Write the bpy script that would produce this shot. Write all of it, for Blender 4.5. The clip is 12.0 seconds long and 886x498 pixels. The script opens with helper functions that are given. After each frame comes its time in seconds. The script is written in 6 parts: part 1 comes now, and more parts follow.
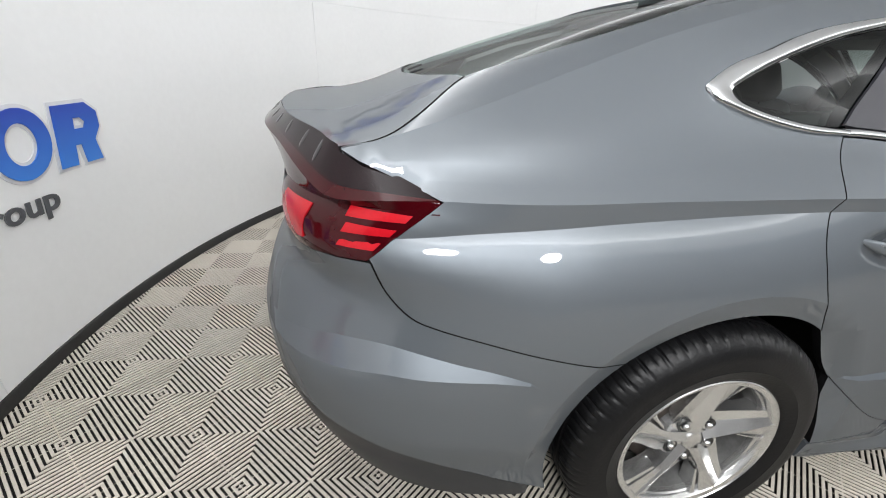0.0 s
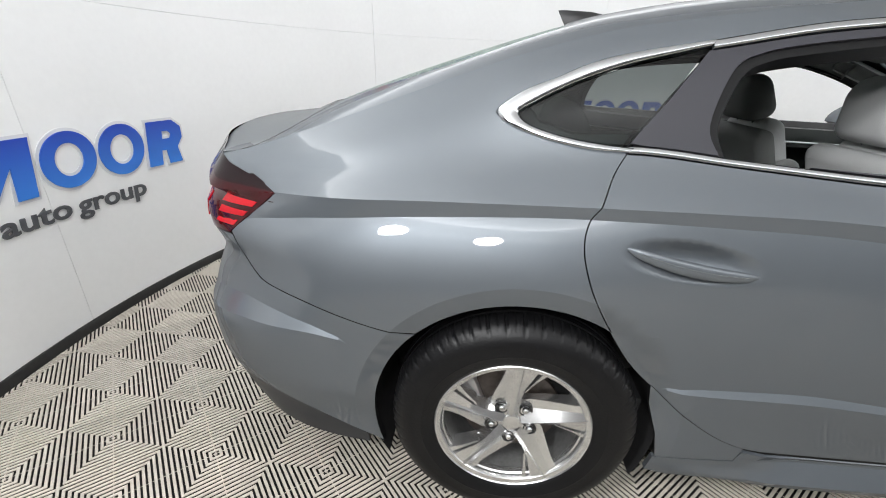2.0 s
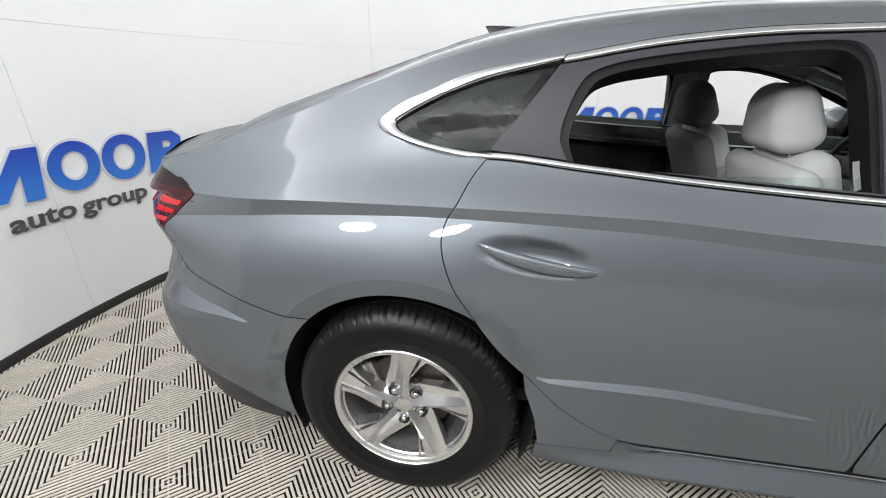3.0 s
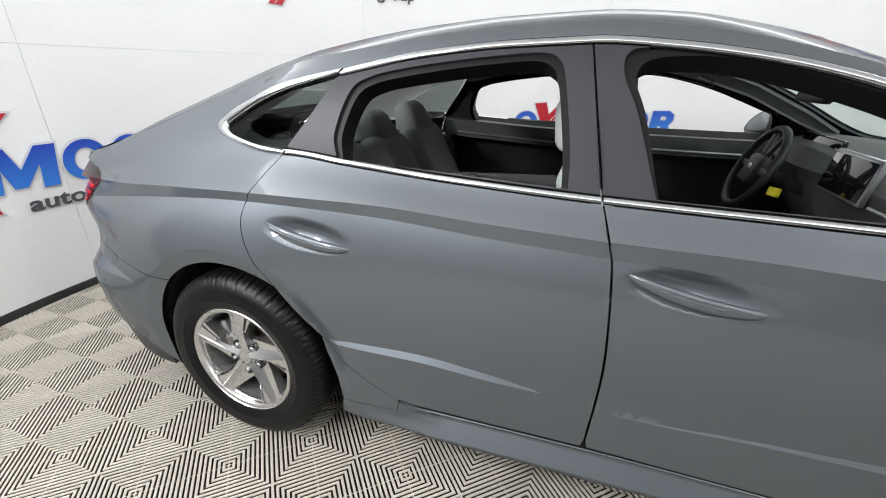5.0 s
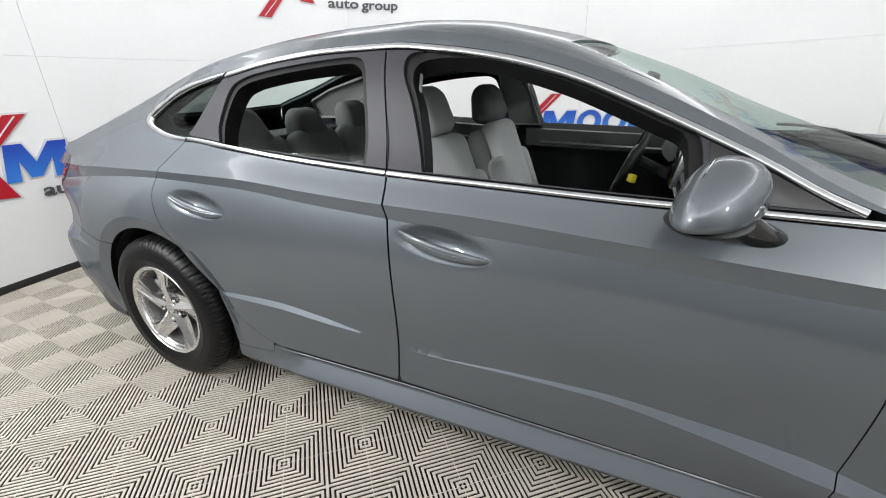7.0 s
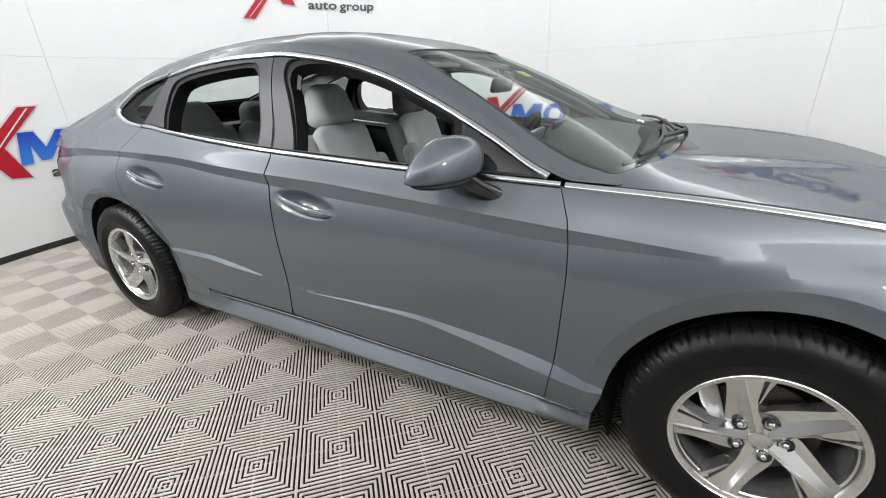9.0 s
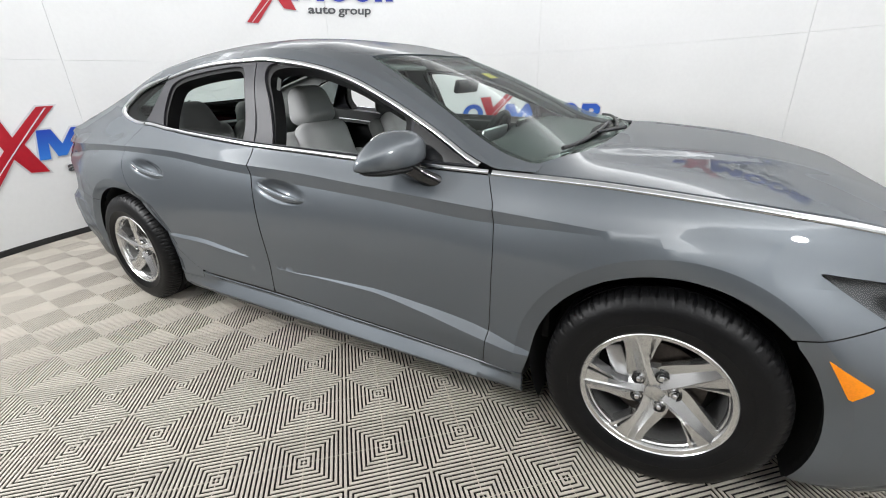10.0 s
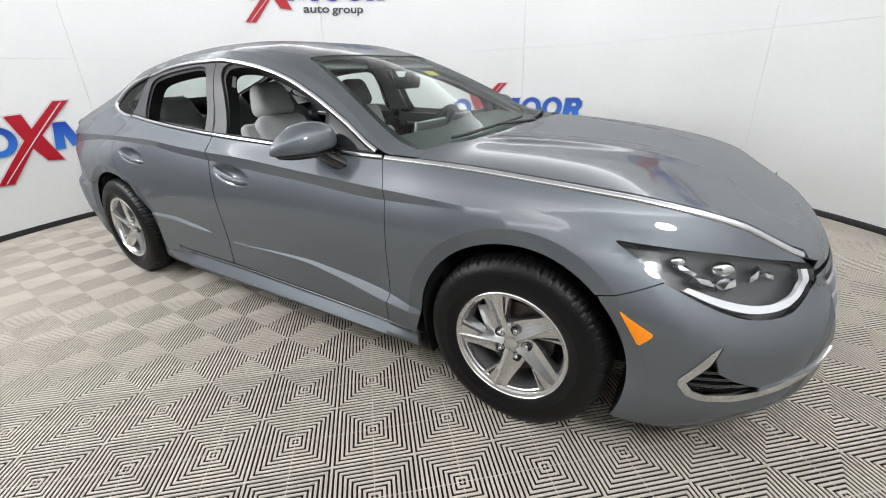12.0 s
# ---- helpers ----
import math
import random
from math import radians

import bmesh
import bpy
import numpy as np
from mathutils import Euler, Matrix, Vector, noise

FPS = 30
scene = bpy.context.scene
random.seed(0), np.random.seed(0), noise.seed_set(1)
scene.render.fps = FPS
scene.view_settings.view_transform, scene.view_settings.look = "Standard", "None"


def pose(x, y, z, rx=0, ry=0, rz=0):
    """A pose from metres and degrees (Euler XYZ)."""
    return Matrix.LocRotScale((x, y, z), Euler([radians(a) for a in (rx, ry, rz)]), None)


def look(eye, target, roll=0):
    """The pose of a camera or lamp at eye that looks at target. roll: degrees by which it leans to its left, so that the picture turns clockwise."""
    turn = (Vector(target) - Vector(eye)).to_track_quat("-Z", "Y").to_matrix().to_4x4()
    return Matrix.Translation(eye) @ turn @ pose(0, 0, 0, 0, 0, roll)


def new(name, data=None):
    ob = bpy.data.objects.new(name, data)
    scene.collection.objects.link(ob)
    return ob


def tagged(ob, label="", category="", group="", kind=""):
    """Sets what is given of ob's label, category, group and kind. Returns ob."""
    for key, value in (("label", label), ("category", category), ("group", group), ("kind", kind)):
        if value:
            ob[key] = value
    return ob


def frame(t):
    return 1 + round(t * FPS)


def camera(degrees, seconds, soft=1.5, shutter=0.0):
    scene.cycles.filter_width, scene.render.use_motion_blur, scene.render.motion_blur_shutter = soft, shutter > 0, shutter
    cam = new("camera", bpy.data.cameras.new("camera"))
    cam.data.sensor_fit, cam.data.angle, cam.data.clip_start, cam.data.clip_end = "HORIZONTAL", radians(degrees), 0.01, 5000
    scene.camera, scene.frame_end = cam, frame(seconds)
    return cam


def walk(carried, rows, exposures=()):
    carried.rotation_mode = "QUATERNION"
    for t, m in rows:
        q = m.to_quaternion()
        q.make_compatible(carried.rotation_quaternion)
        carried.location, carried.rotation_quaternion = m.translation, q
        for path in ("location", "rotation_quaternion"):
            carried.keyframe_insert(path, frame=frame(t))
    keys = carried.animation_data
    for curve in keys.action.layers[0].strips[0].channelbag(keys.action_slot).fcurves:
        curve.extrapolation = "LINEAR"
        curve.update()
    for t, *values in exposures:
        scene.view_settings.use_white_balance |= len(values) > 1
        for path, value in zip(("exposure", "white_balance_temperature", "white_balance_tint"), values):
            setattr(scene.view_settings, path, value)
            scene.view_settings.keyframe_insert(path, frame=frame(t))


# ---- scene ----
cam = camera(93.3, 12.0, soft=1.0)
PATH = [
    (0, (-0.769, -1.501, 1.182), (-0.425, 0.278, 0.335), 2.4),
    (0.5, (-0.665, -1.662, 1.179), (-0.458, 0.15, 0.359), 2.8),
    (1, (-0.506, -1.711, 1.201), (-0.435, 0.116, 0.389), 2.4),
    (1.5, (-0.263, -1.72, 1.221), (-0.324, 0.111, 0.419), 1.6),
    (2, (-0.111, -1.77, 1.231), (-0.285, 0.057, 0.438), 0.7),
    (2.5, (0.073, -1.868, 1.244), (-0.19, -0.045, 0.463), 0.1),
    (3, (0.301, -1.83, 1.249), (-0.041, -0.014, 0.486), -0.4),
    (3.2, (0.385, -1.822, 1.267), (0.028, -0.01, 0.5), -0.4),
    (4.8, (1.02, -1.82, 1.296), (0.446, -0.091, 0.47), -1.9),
    (5, (1.12, -1.832, 1.258), (0.485, -0.089, 0.51), -1.2),
    (5.5, (1.275, -1.861, 1.25), (0.586, -0.135, 0.509), -1.3),
    (6, (1.464, -1.932, 1.241), (0.733, -0.221, 0.508), -1.5),
    (6.5, (1.628, -1.911, 1.244), (0.885, -0.209, 0.502), -1.7),
    (7, (1.819, -1.86, 1.225), (1.021, -0.176, 0.498), -1.9),
    (7.2, (1.877, -1.883, 1.227), (1.078, -0.204, 0.492), -2.0),
    (8.8, (2.461, -1.971, 1.219), (1.595, -0.326, 0.483), -1.9),
    (9, (2.513, -1.976, 1.229), (1.64, -0.342, 0.477), -2.0),
    (9.5, (2.661, -2.065, 1.218), (1.771, -0.436, 0.475), -1.8),
    (10, (2.795, -2.059, 1.229), (1.879, -0.447, 0.479), -2.1),
    (10.5, (2.971, -1.979, 1.218), (2.038, -0.38, 0.46), -2.2),
    (11, (3.097, -1.989, 1.219), (2.147, -0.403, 0.455), -2.1),
    (11.5, (3.22, -2.067, 1.224), (2.246, -0.498, 0.457), -2.2),
    (12, (3.321, -2.057, 1.231), (2.323, -0.504, 0.461), -2.3),
]
walk(cam, [(t, look(eye, target, roll)) for t, eye, target, roll in PATH], [(0.0, 0.43), (5.0, 0.48), (9.0, 0.47), (12.0, 0.42)])

# ---- light and exposure ----
CEILING_GLOW, RIM_GLOW, SPOT_POWER = 0.09, 4.2, 36.0
world = bpy.data.worlds.new("studio_air")
scene.world = world
world.use_nodes = True
world.node_tree.nodes["Background"].inputs[0].default_value = (0.95, 0.97, 1.0, 1)
world.node_tree.nodes["Background"].inputs[1].default_value = 0.03
BOOTH_X, BOOTH_Y, BOOTH_R, BOOTH_H = 1.68, -0.21, 3.71, 3.1
# round lamps over the gate
for turn, height, share, across in ((-143.0, 2.12, 0.9, 0.34), (-124.5, 2.12, 0.9, 0.34), (-35.0, 2.2, 0.55, 0.25)):
    data = bpy.data.lights.new("gate_lamp", "AREA")
    data.shape, data.size, data.energy, data.color = "DISK", across, SPOT_POWER * share, (0.985, 0.99, 1.0)
    a = radians(turn)
    new("gate_lamp", data).matrix_world = look((BOOTH_X + 3.45 * math.cos(a), BOOTH_Y + 3.45 * math.sin(a), height), (BOOTH_X, BOOTH_Y, 0.6))


# ---- materials ----
def material(name, colour, rough=0.5, metal=0.0, coat=0.0, grain=0.0, grain_size=60.0, bump=0.0, wear=0.0, wear_size=3.0, coat_rough=0.03, vary=0.0, ior=1.5):
    """A surface with fine grain, broad wear and relief in real-world size."""
    m = bpy.data.materials.new(name)
    m.use_nodes = True
    n, l = m.node_tree.nodes, m.node_tree.links
    b = n["Principled BSDF"]
    b.inputs["Base Color"].default_value = (*colour, 1)
    b.inputs["Roughness"].default_value = rough
    b.inputs["Metallic"].default_value = metal
    b.inputs["Coat Weight"].default_value = coat
    b.inputs["Coat Roughness"].default_value = coat_rough
    b.inputs["IOR"].default_value = ior
    where = n.new("ShaderNodeTexCoord").outputs["Object"]

    def noise_at(size, detail=3.0):
        t = n.new("ShaderNodeTexNoise")
        t.inputs["Scale"].default_value = size
        t.inputs["Detail"].default_value = detail
        l.new(where, t.inputs["Vector"])
        return t.outputs["Fac"]
    if grain or wear or vary:
        out = None
        for amount, fac in ((grain, noise_at(grain_size)), (wear, noise_at(wear_size, 5.0))):
            if not amount:
                continue
            r = n.new("ShaderNodeMapRange")
            r.inputs["From Min"].default_value, r.inputs["From Max"].default_value = 0.3, 0.7
            r.inputs["To Min"].default_value, r.inputs["To Max"].default_value = 1 - amount, 1 + amount
            l.new(fac, r.inputs["Value"])
            if out is None:
                out = r.outputs["Result"]
            else:
                k = n.new("ShaderNodeMath")
                k.operation = "MULTIPLY"
                l.new(out, k.inputs[0]), l.new(r.outputs["Result"], k.inputs[1])
                out = k.outputs[0]
        if vary:
            r = n.new("ShaderNodeMapRange")
            r.inputs["To Min"].default_value, r.inputs["To Max"].default_value = 1 - vary, 1 + vary
            l.new(n.new("ShaderNodeObjectInfo").outputs["Random"], r.inputs["Value"])
            if out is None:
                out = r.outputs["Result"]
            else:
                k = n.new("ShaderNodeMath")
                k.operation = "MULTIPLY"
                l.new(out, k.inputs[0]), l.new(r.outputs["Result"], k.inputs[1])
                out = k.outputs[0]
        c = n.new("ShaderNodeVectorMath")
        c.operation = "SCALE"
        c.inputs[0].default_value = colour
        l.new(out, c.inputs["Scale"])
        l.new(c.outputs[0], b.inputs["Base Color"])
    if bump:
        t = n.new("ShaderNodeBump")
        t.inputs["Strength"].default_value = bump
        t.inputs["Distance"].default_value = 0.002
        l.new(noise_at(grain_size), t.inputs["Height"])
        l.new(t.outputs[0], b.inputs["Normal"])
    return m


def glass(name, tint, clear=1.0):
    m = bpy.data.materials.new(name)
    m.use_nodes = True
    n, l = m.node_tree.nodes, m.node_tree.links
    n.remove(n["Principled BSDF"])
    t, g, mix, f = n.new("ShaderNodeBsdfTransparent"), n.new("ShaderNodeBsdfGlossy"), n.new("ShaderNodeMixShader"), n.new("ShaderNodeLayerWeight")
    p, q = n.new("ShaderNodeMath"), n.new("ShaderNodeMath")
    p.operation, q.operation = "POWER", "MULTIPLY_ADD"
    p.inputs[1].default_value = 4.6
    q.inputs[1].default_value, q.inputs[2].default_value = 0.30, 0.032
    t.inputs[0].default_value = (*tint, 1)
    g.inputs["Roughness"].default_value = 0.01
    f.inputs[0].default_value = 0.5
    l.new(f.outputs["Facing"], p.inputs[0]), l.new(p.outputs[0], q.inputs[0]), l.new(q.outputs[0], mix.inputs[0]), l.new(t.outputs[0], mix.inputs[1]), l.new(g.outputs[0], mix.inputs[2])
    l.new(mix.outputs[0], n["Material Output"].inputs[0])
    return m


def car_paint():
    """Metallic flake in a grey base under a clear sharp lacquer, whose gloss grows towards a flat view."""
    m = material("grey_metallic_paint", (0.136, 0.151, 0.166), rough=0.50, metal=0.60, ior=1.25, grain=0.06, grain_size=2200.0, wear=0.02, wear_size=2.0)
    n, l = m.node_tree.nodes, m.node_tree.links
    b = n["Principled BSDF"]
    b.inputs["Specular Tint"].default_value = (0.12, 0.12, 0.12, 1)
    g, mix, f = n.new("ShaderNodeBsdfGlossy"), n.new("ShaderNodeMixShader"), n.new("ShaderNodeLayerWeight")
    p, q = n.new("ShaderNodeMath"), n.new("ShaderNodeMath")
    p.operation, q.operation = "POWER", "MULTIPLY_ADD"
    p.inputs[1].default_value = 4.0
    q.inputs[1].default_value, q.inputs[2].default_value = 0.42, 0.062
    g.inputs["Roughness"].default_value = 0.0
    f.inputs[0].default_value = 0.5
    l.new(f.outputs["Facing"], p.inputs[0]), l.new(p.outputs[0], q.inputs[0]), l.new(q.outputs[0], mix.inputs[0]), l.new(b.outputs[0], mix.inputs[1]), l.new(g.outputs[0], mix.inputs[2])
    l.new(mix.outputs[0], n["Material Output"].inputs[0])
    return m


PAINT = car_paint()
CHARCOAL = material("satin_charcoal_trim", (0.034, 0.034, 0.040), rough=0.45, ior=1.36, grain=0.06, grain_size=900.0)
CHROME = material("bright_chrome", (0.62, 0.63, 0.64), rough=0.16, metal=1.0, grain=0.03, grain_size=40.0)
SILVER = material("satin_silver", (0.55, 0.55, 0.56), rough=0.3, metal=0.9, grain=0.04, grain_size=300.0)
ALLOY = material("silver_alloy", (0.66, 0.66, 0.655), rough=0.26, metal=0.92, coat=0.5, grain=0.05, grain_size=500.0, wear=0.06, wear_size=12.0)
RUBBER = material("tyre_rubber", (0.004, 0.004, 0.0045), rough=0.45, ior=1.33, grain=0.25, grain_size=160.0, wear=0.2, wear_size=9.0, bump=0.25)
BLACK = material("black_plastic", (0.012, 0.012, 0.013), rough=0.5, grain=0.15, grain_size=400.0, bump=0.1)
GLOSS_BLACK = material("gloss_black", (0.012, 0.012, 0.013), rough=0.12, coat=0.6, grain=0.05, grain_size=80.0)
SEAL_AND_SHADE = material("black_seal_and_gap_shade", (0.006, 0.006, 0.0065), ior=1.3, rough=0.5, grain=0.1, grain_size=300.0)
DARK = material("dark_underbody", (0.007, 0.007, 0.0075), rough=0.8, grain=0.3, grain_size=40.0, wear=0.3, wear_size=5.0)
BARREL = material("shaded_rim_barrel", (0.26, 0.26, 0.255), rough=0.45, metal=0.8, grain=0.1, grain_size=120.0, wear=0.2, wear_size=9.0)
IRON = material("brake_iron", (0.07, 0.058, 0.05), rough=0.5, metal=0.6, grain=0.2, grain_size=80.0)
GLASS = glass("green_tinted_glass", (0.72, 0.81, 0.775))
TINT = glass("dark_tinted_glass", (0.18, 0.205, 0.20))
CLEAR = glass("clear_lens", (0.93, 0.94, 0.95))
RED_LENS = material("deep_red_lens", (0.030, 0.0008, 0.002), rough=0.10, ior=1.36, coat=0.10, grain=0.1, grain_size=60.0)
RED_BAR = material("bright_red_reflector", (0.36, 0.006, 0.012), rough=0.2, ior=1.35, coat=0.15, grain=0.06, grain_size=150.0)
SMOKE_LENS = material("smoked_dark_red_lens", (0.009, 0.004, 0.005), rough=0.14, ior=1.30, coat=0.08, grain=0.1, grain_size=60.0)
AMBER = material("amber_reflector", (1.0, 0.30, 0.004), rough=0.25, coat=0.2, grain=0.08, grain_size=250.0)
WHITE_GUIDE = material("white_light_guide", (0.72, 0.73, 0.75), rough=0.25, coat=0.3, grain=0.03, grain_size=200.0)
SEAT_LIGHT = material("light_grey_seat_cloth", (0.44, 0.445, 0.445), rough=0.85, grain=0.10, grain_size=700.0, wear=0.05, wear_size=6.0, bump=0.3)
SEAT_DARK = material("dark_and_shaded_seat_cloth", (0.13, 0.135, 0.13), rough=0.85, grain=0.12, grain_size=700.0, wear=0.06, wear_size=6.0, bump=0.3)
CABIN_DARK = material("dark_cabin_plastic", (0.014, 0.015, 0.016), rough=0.55, grain=0.12, grain_size=800.0, bump=0.15)
CABIN_GREY = material("dark_grey_dash", (0.07, 0.074, 0.074), rough=0.62, grain=0.1, grain_size=800.0, bump=0.2)
LINER = material("grey_headliner", (0.30, 0.31, 0.305), rough=0.95, grain=0.1, grain_size=500.0, bump=0.2)
SCREEN = material("black_display", (0.008, 0.008, 0.010), rough=0.08, coat=0.8)
YELLOW = material("yellow_tag", (0.72, 0.62, 0.03), rough=0.5, grain=0.06, grain_size=80.0)
WALL_WHITE = material("white_wall_panel", (0.76, 0.765, 0.765), rough=0.42, grain=0.012, grain_size=30.0, wear=0.03, wear_size=0.9, bump=0.04)
BASE_BLACK = material("black_base_strip", (0.014, 0.014, 0.014), rough=0.5, grain=0.2, grain_size=60.0)
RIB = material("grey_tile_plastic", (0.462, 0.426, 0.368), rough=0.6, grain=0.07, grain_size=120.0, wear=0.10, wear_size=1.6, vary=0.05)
# near black for base and lower rib walls: groove shade put into the colour
PIT = material("tile_base_groove_shade", (0.016, 0.0155, 0.0145), rough=0.85, grain=0.3, grain_size=50.0)
HALL_GREY = material("grey_hall_wall", (0.66, 0.66, 0.665), rough=0.8, grain=0.05, grain_size=20.0, wear=0.12, wear_size=0.6)
CONCRETE = material("grey_concrete", (0.16, 0.155, 0.15), rough=0.7, grain=0.12, grain_size=40.0, wear=0.2, wear_size=0.9, bump=0.1)
SIGN_RED = material("sign_red", (0.42, 0.010, 0.022), rough=0.35, grain=0.05, grain_size=30.0)
SIGN_GREY = material("sign_grey", (0.075, 0.078, 0.086), rough=0.4, grain=0.05, grain_size=30.0)
SIGN_HALO = material("sign_pale_border", (0.62, 0.62, 0.64), rough=0.4, grain=0.03, grain_size=30.0)


def sign_blue():
    """Printed blue that runs from light in the lower half to deep at the top."""
    m = material("sign_blue", (0.02, 0.10, 0.55), rough=0.35)
    n, l = m.node_tree.nodes, m.node_tree.links
    g, s, r = n.new("ShaderNodeTexCoord"), n.new("ShaderNodeSeparateXYZ"), n.new("ShaderNodeValToRGB")
    k = n.new("ShaderNodeMapRange")
    k.inputs["From Min"].default_value, k.inputs["From Max"].default_value = 0.62, 0.98
    l.new(g.outputs["Object"], s.inputs[0]), l.new(s.outputs["Z"], k.inputs["Value"]), l.new(k.outputs[0], r.inputs[0])
    r.color_ramp.elements[0].color, r.color_ramp.elements[1].color = (0.045, 0.24, 0.72, 1), (0.012, 0.035, 0.36, 1)
    l.new(r.outputs[0], n["Principled BSDF"].inputs["Base Color"])
    return m


SIGN_BLUE = sign_blue()
VALANCE = material("dark_grey_valance", (0.020, 0.021, 0.024), rough=0.45, grain=0.1, grain_size=500.0)
MIRROR = material("bright_reflector", (0.70, 0.70, 0.71), rough=0.12, metal=1.0, grain=0.02, grain_size=50.0)


def glowing(name, strength):
    m = material(name, (0.7, 0.7, 0.7), rough=0.8, grain=0.02, grain_size=9.0)
    b = m.node_tree.nodes["Principled BSDF"]
    b.inputs["Emission Color"].default_value = (0.968, 0.985, 1.0, 1)
    b.inputs["Emission Strength"].default_value = strength
    return m


def overhead_glow():
    """Added glow for the unseen ceiling: dim in the middle, brighter towards the wall."""
    m = glowing("added_ceiling_glow", CEILING_GLOW)
    n, l = m.node_tree.nodes, m.node_tree.links
    c, d, k, p, a = n.new("ShaderNodeTexCoord"), n.new("ShaderNodeVectorMath"), n.new("ShaderNodeMath"), n.new("ShaderNodeMath"), n.new("ShaderNodeMath")
    d.operation, k.operation, p.operation, a.operation = "DISTANCE", "DIVIDE", "POWER", "MULTIPLY_ADD"
    d.inputs[1].default_value = (BOOTH_X, BOOTH_Y, BOOTH_H - 0.05)
    k.inputs[1].default_value, p.inputs[1].default_value = BOOTH_R, 6.0
    a.inputs[1].default_value, a.inputs[2].default_value = RIM_GLOW, CEILING_GLOW
    l.new(c.outputs["Object"], d.inputs[0]), l.new(d.outputs["Value"], k.inputs[0]), l.new(k.outputs[0], p.inputs[0]), l.new(p.outputs[0], a.inputs[0])
    l.new(a.outputs[0], n["Principled BSDF"].inputs["Emission Strength"])
    return m


GLOW = overhead_glow()
BEZEL = material("grey_lamp_bezel", (0.075, 0.078, 0.082), rough=0.22, coat=0.5, grain=0.08, grain_size=200.0)
CEILING_GREY = material("grey_open_ceiling", (0.22, 0.22, 0.225), rough=0.85, grain=0.05, grain_size=12.0, wear=0.12, wear_size=0.7)


# ---- helpers for meshes ----
def mesh_object(name, verts, faces, mat, parent=None, label="", normals=None, smooth=False):
    me = bpy.data.meshes.new(name)
    me.from_pydata([tuple(map(float, v)) for v in verts], [], [tuple(map(int, f)) for f in faces])
    me.materials.append(mat)
    if smooth or normals is not None:
        me.polygons.foreach_set("use_smooth", [True] * len(me.polygons))
    if normals is not None:
        me.normals_split_custom_set([tuple(map(float, v)) for v in normals])
    me.update()
    ob = new(name, me)
    ob.parent = parent
    return tagged(ob, label)


def part(name, bm, mat, parent=None, label="", smooth=40):
    """Links a bmesh as one mesh object under a thing or a part."""
    bmesh.ops.recalc_face_normals(bm, faces=bm.faces)
    for e in bm.edges:
        if len(e.link_faces) == 2 and e.calc_face_angle(0) > radians(smooth):
            e.smooth = False
    for f in bm.faces:
        f.smooth = smooth > 0
    me = bpy.data.meshes.new(name)
    bm.to_mesh(me)
    bm.free()
    me.materials.append(mat)
    ob = new(name, me)
    ob.parent = parent
    return tagged(ob, label)


def block(bm, size, m, bevel=0.0, seg=2):
    """A box with rounded edges, of that size, at the pose m."""
    made = bmesh.ops.create_cube(bm, size=1.0, matrix=Matrix.Diagonal((*size, 1)))["verts"]
    if bevel:
        edges = list({e for v in made for e in v.link_edges})
        made = list(set(bmesh.ops.bevel(bm, geom=edges, offset=bevel, segments=seg, profile=0.5, affect="EDGES")["verts"]) | {v for v in made if v.is_valid})
    bmesh.ops.transform(bm, matrix=m, verts=made)
    return made


def lathe(bm, profile, segs, m=Matrix(), dent=None):
    """Turns (radius, depth) round the Y axis."""
    rings = []
    for k in range(segs):
        a = 2 * math.pi * k / segs
        ring = []
        for i, (r, d) in enumerate(profile):
            rr = r - (dent(k, i) if dent else 0)
            ring.append(bm.verts.new(m @ Vector((rr * math.cos(a), d, rr * math.sin(a)))))
        rings.append(ring)
    for k in range(segs):
        a, b = rings[k], rings[(k + 1) % segs]
        for i in range(len(profile) - 1):
            bm.faces.new((a[i], a[i + 1], b[i + 1], b[i]))


def tube(bm, path, r, seg=10, caps=True):
    """A round bar along a list of points."""
    pts = [Vector(p) for p in path]
    rings = []
    for i, p in enumerate(pts):
        d = (pts[min(i + 1, len(pts) - 1)] - pts[max(i - 1, 0)]).normalized()
        q = d.to_track_quat("Z", "Y")
        rr = r[i] if isinstance(r, (list, tuple)) else r
        rings.append([bm.verts.new(p + q @ Vector((rr * math.cos(2 * math.pi * k / seg), rr * math.sin(2 * math.pi * k / seg), 0))) for k in range(seg)])
    for a, b in zip(rings, rings[1:]):
        for k in range(seg):
            bm.faces.new((a[k], a[(k + 1) % seg], b[(k + 1) % seg], b[k]))
    if caps:
        bm.faces.new(rings[0][::-1]), bm.faces.new(rings[-1])


def inside(poly, p):
    """Which of the points lie in the polygon."""
    x, y = p[:, 0], p[:, 1]
    res = np.zeros(len(p), bool)
    q = np.asarray(poly, float)
    for (x1, y1), (x2, y2) in zip(q, np.roll(q, -1, axis=0)):
        cut = (y1 > y) != (y2 > y)
        res ^= cut & (x < (x2 - x1) * (y - y1) / (y2 - y1 if y2 != y1 else 1e-12) + x1)
    return res


def resample(poly, step):
    out = []
    q = [np.array(p, float) for p in poly]
    for a, b in zip(q, q[1:] + q[:1]):
        n = max(1, int(np.ceil(np.linalg.norm(b - a) / step)))
        out += [a + (b - a) * k / n for k in range(n)]
    return out


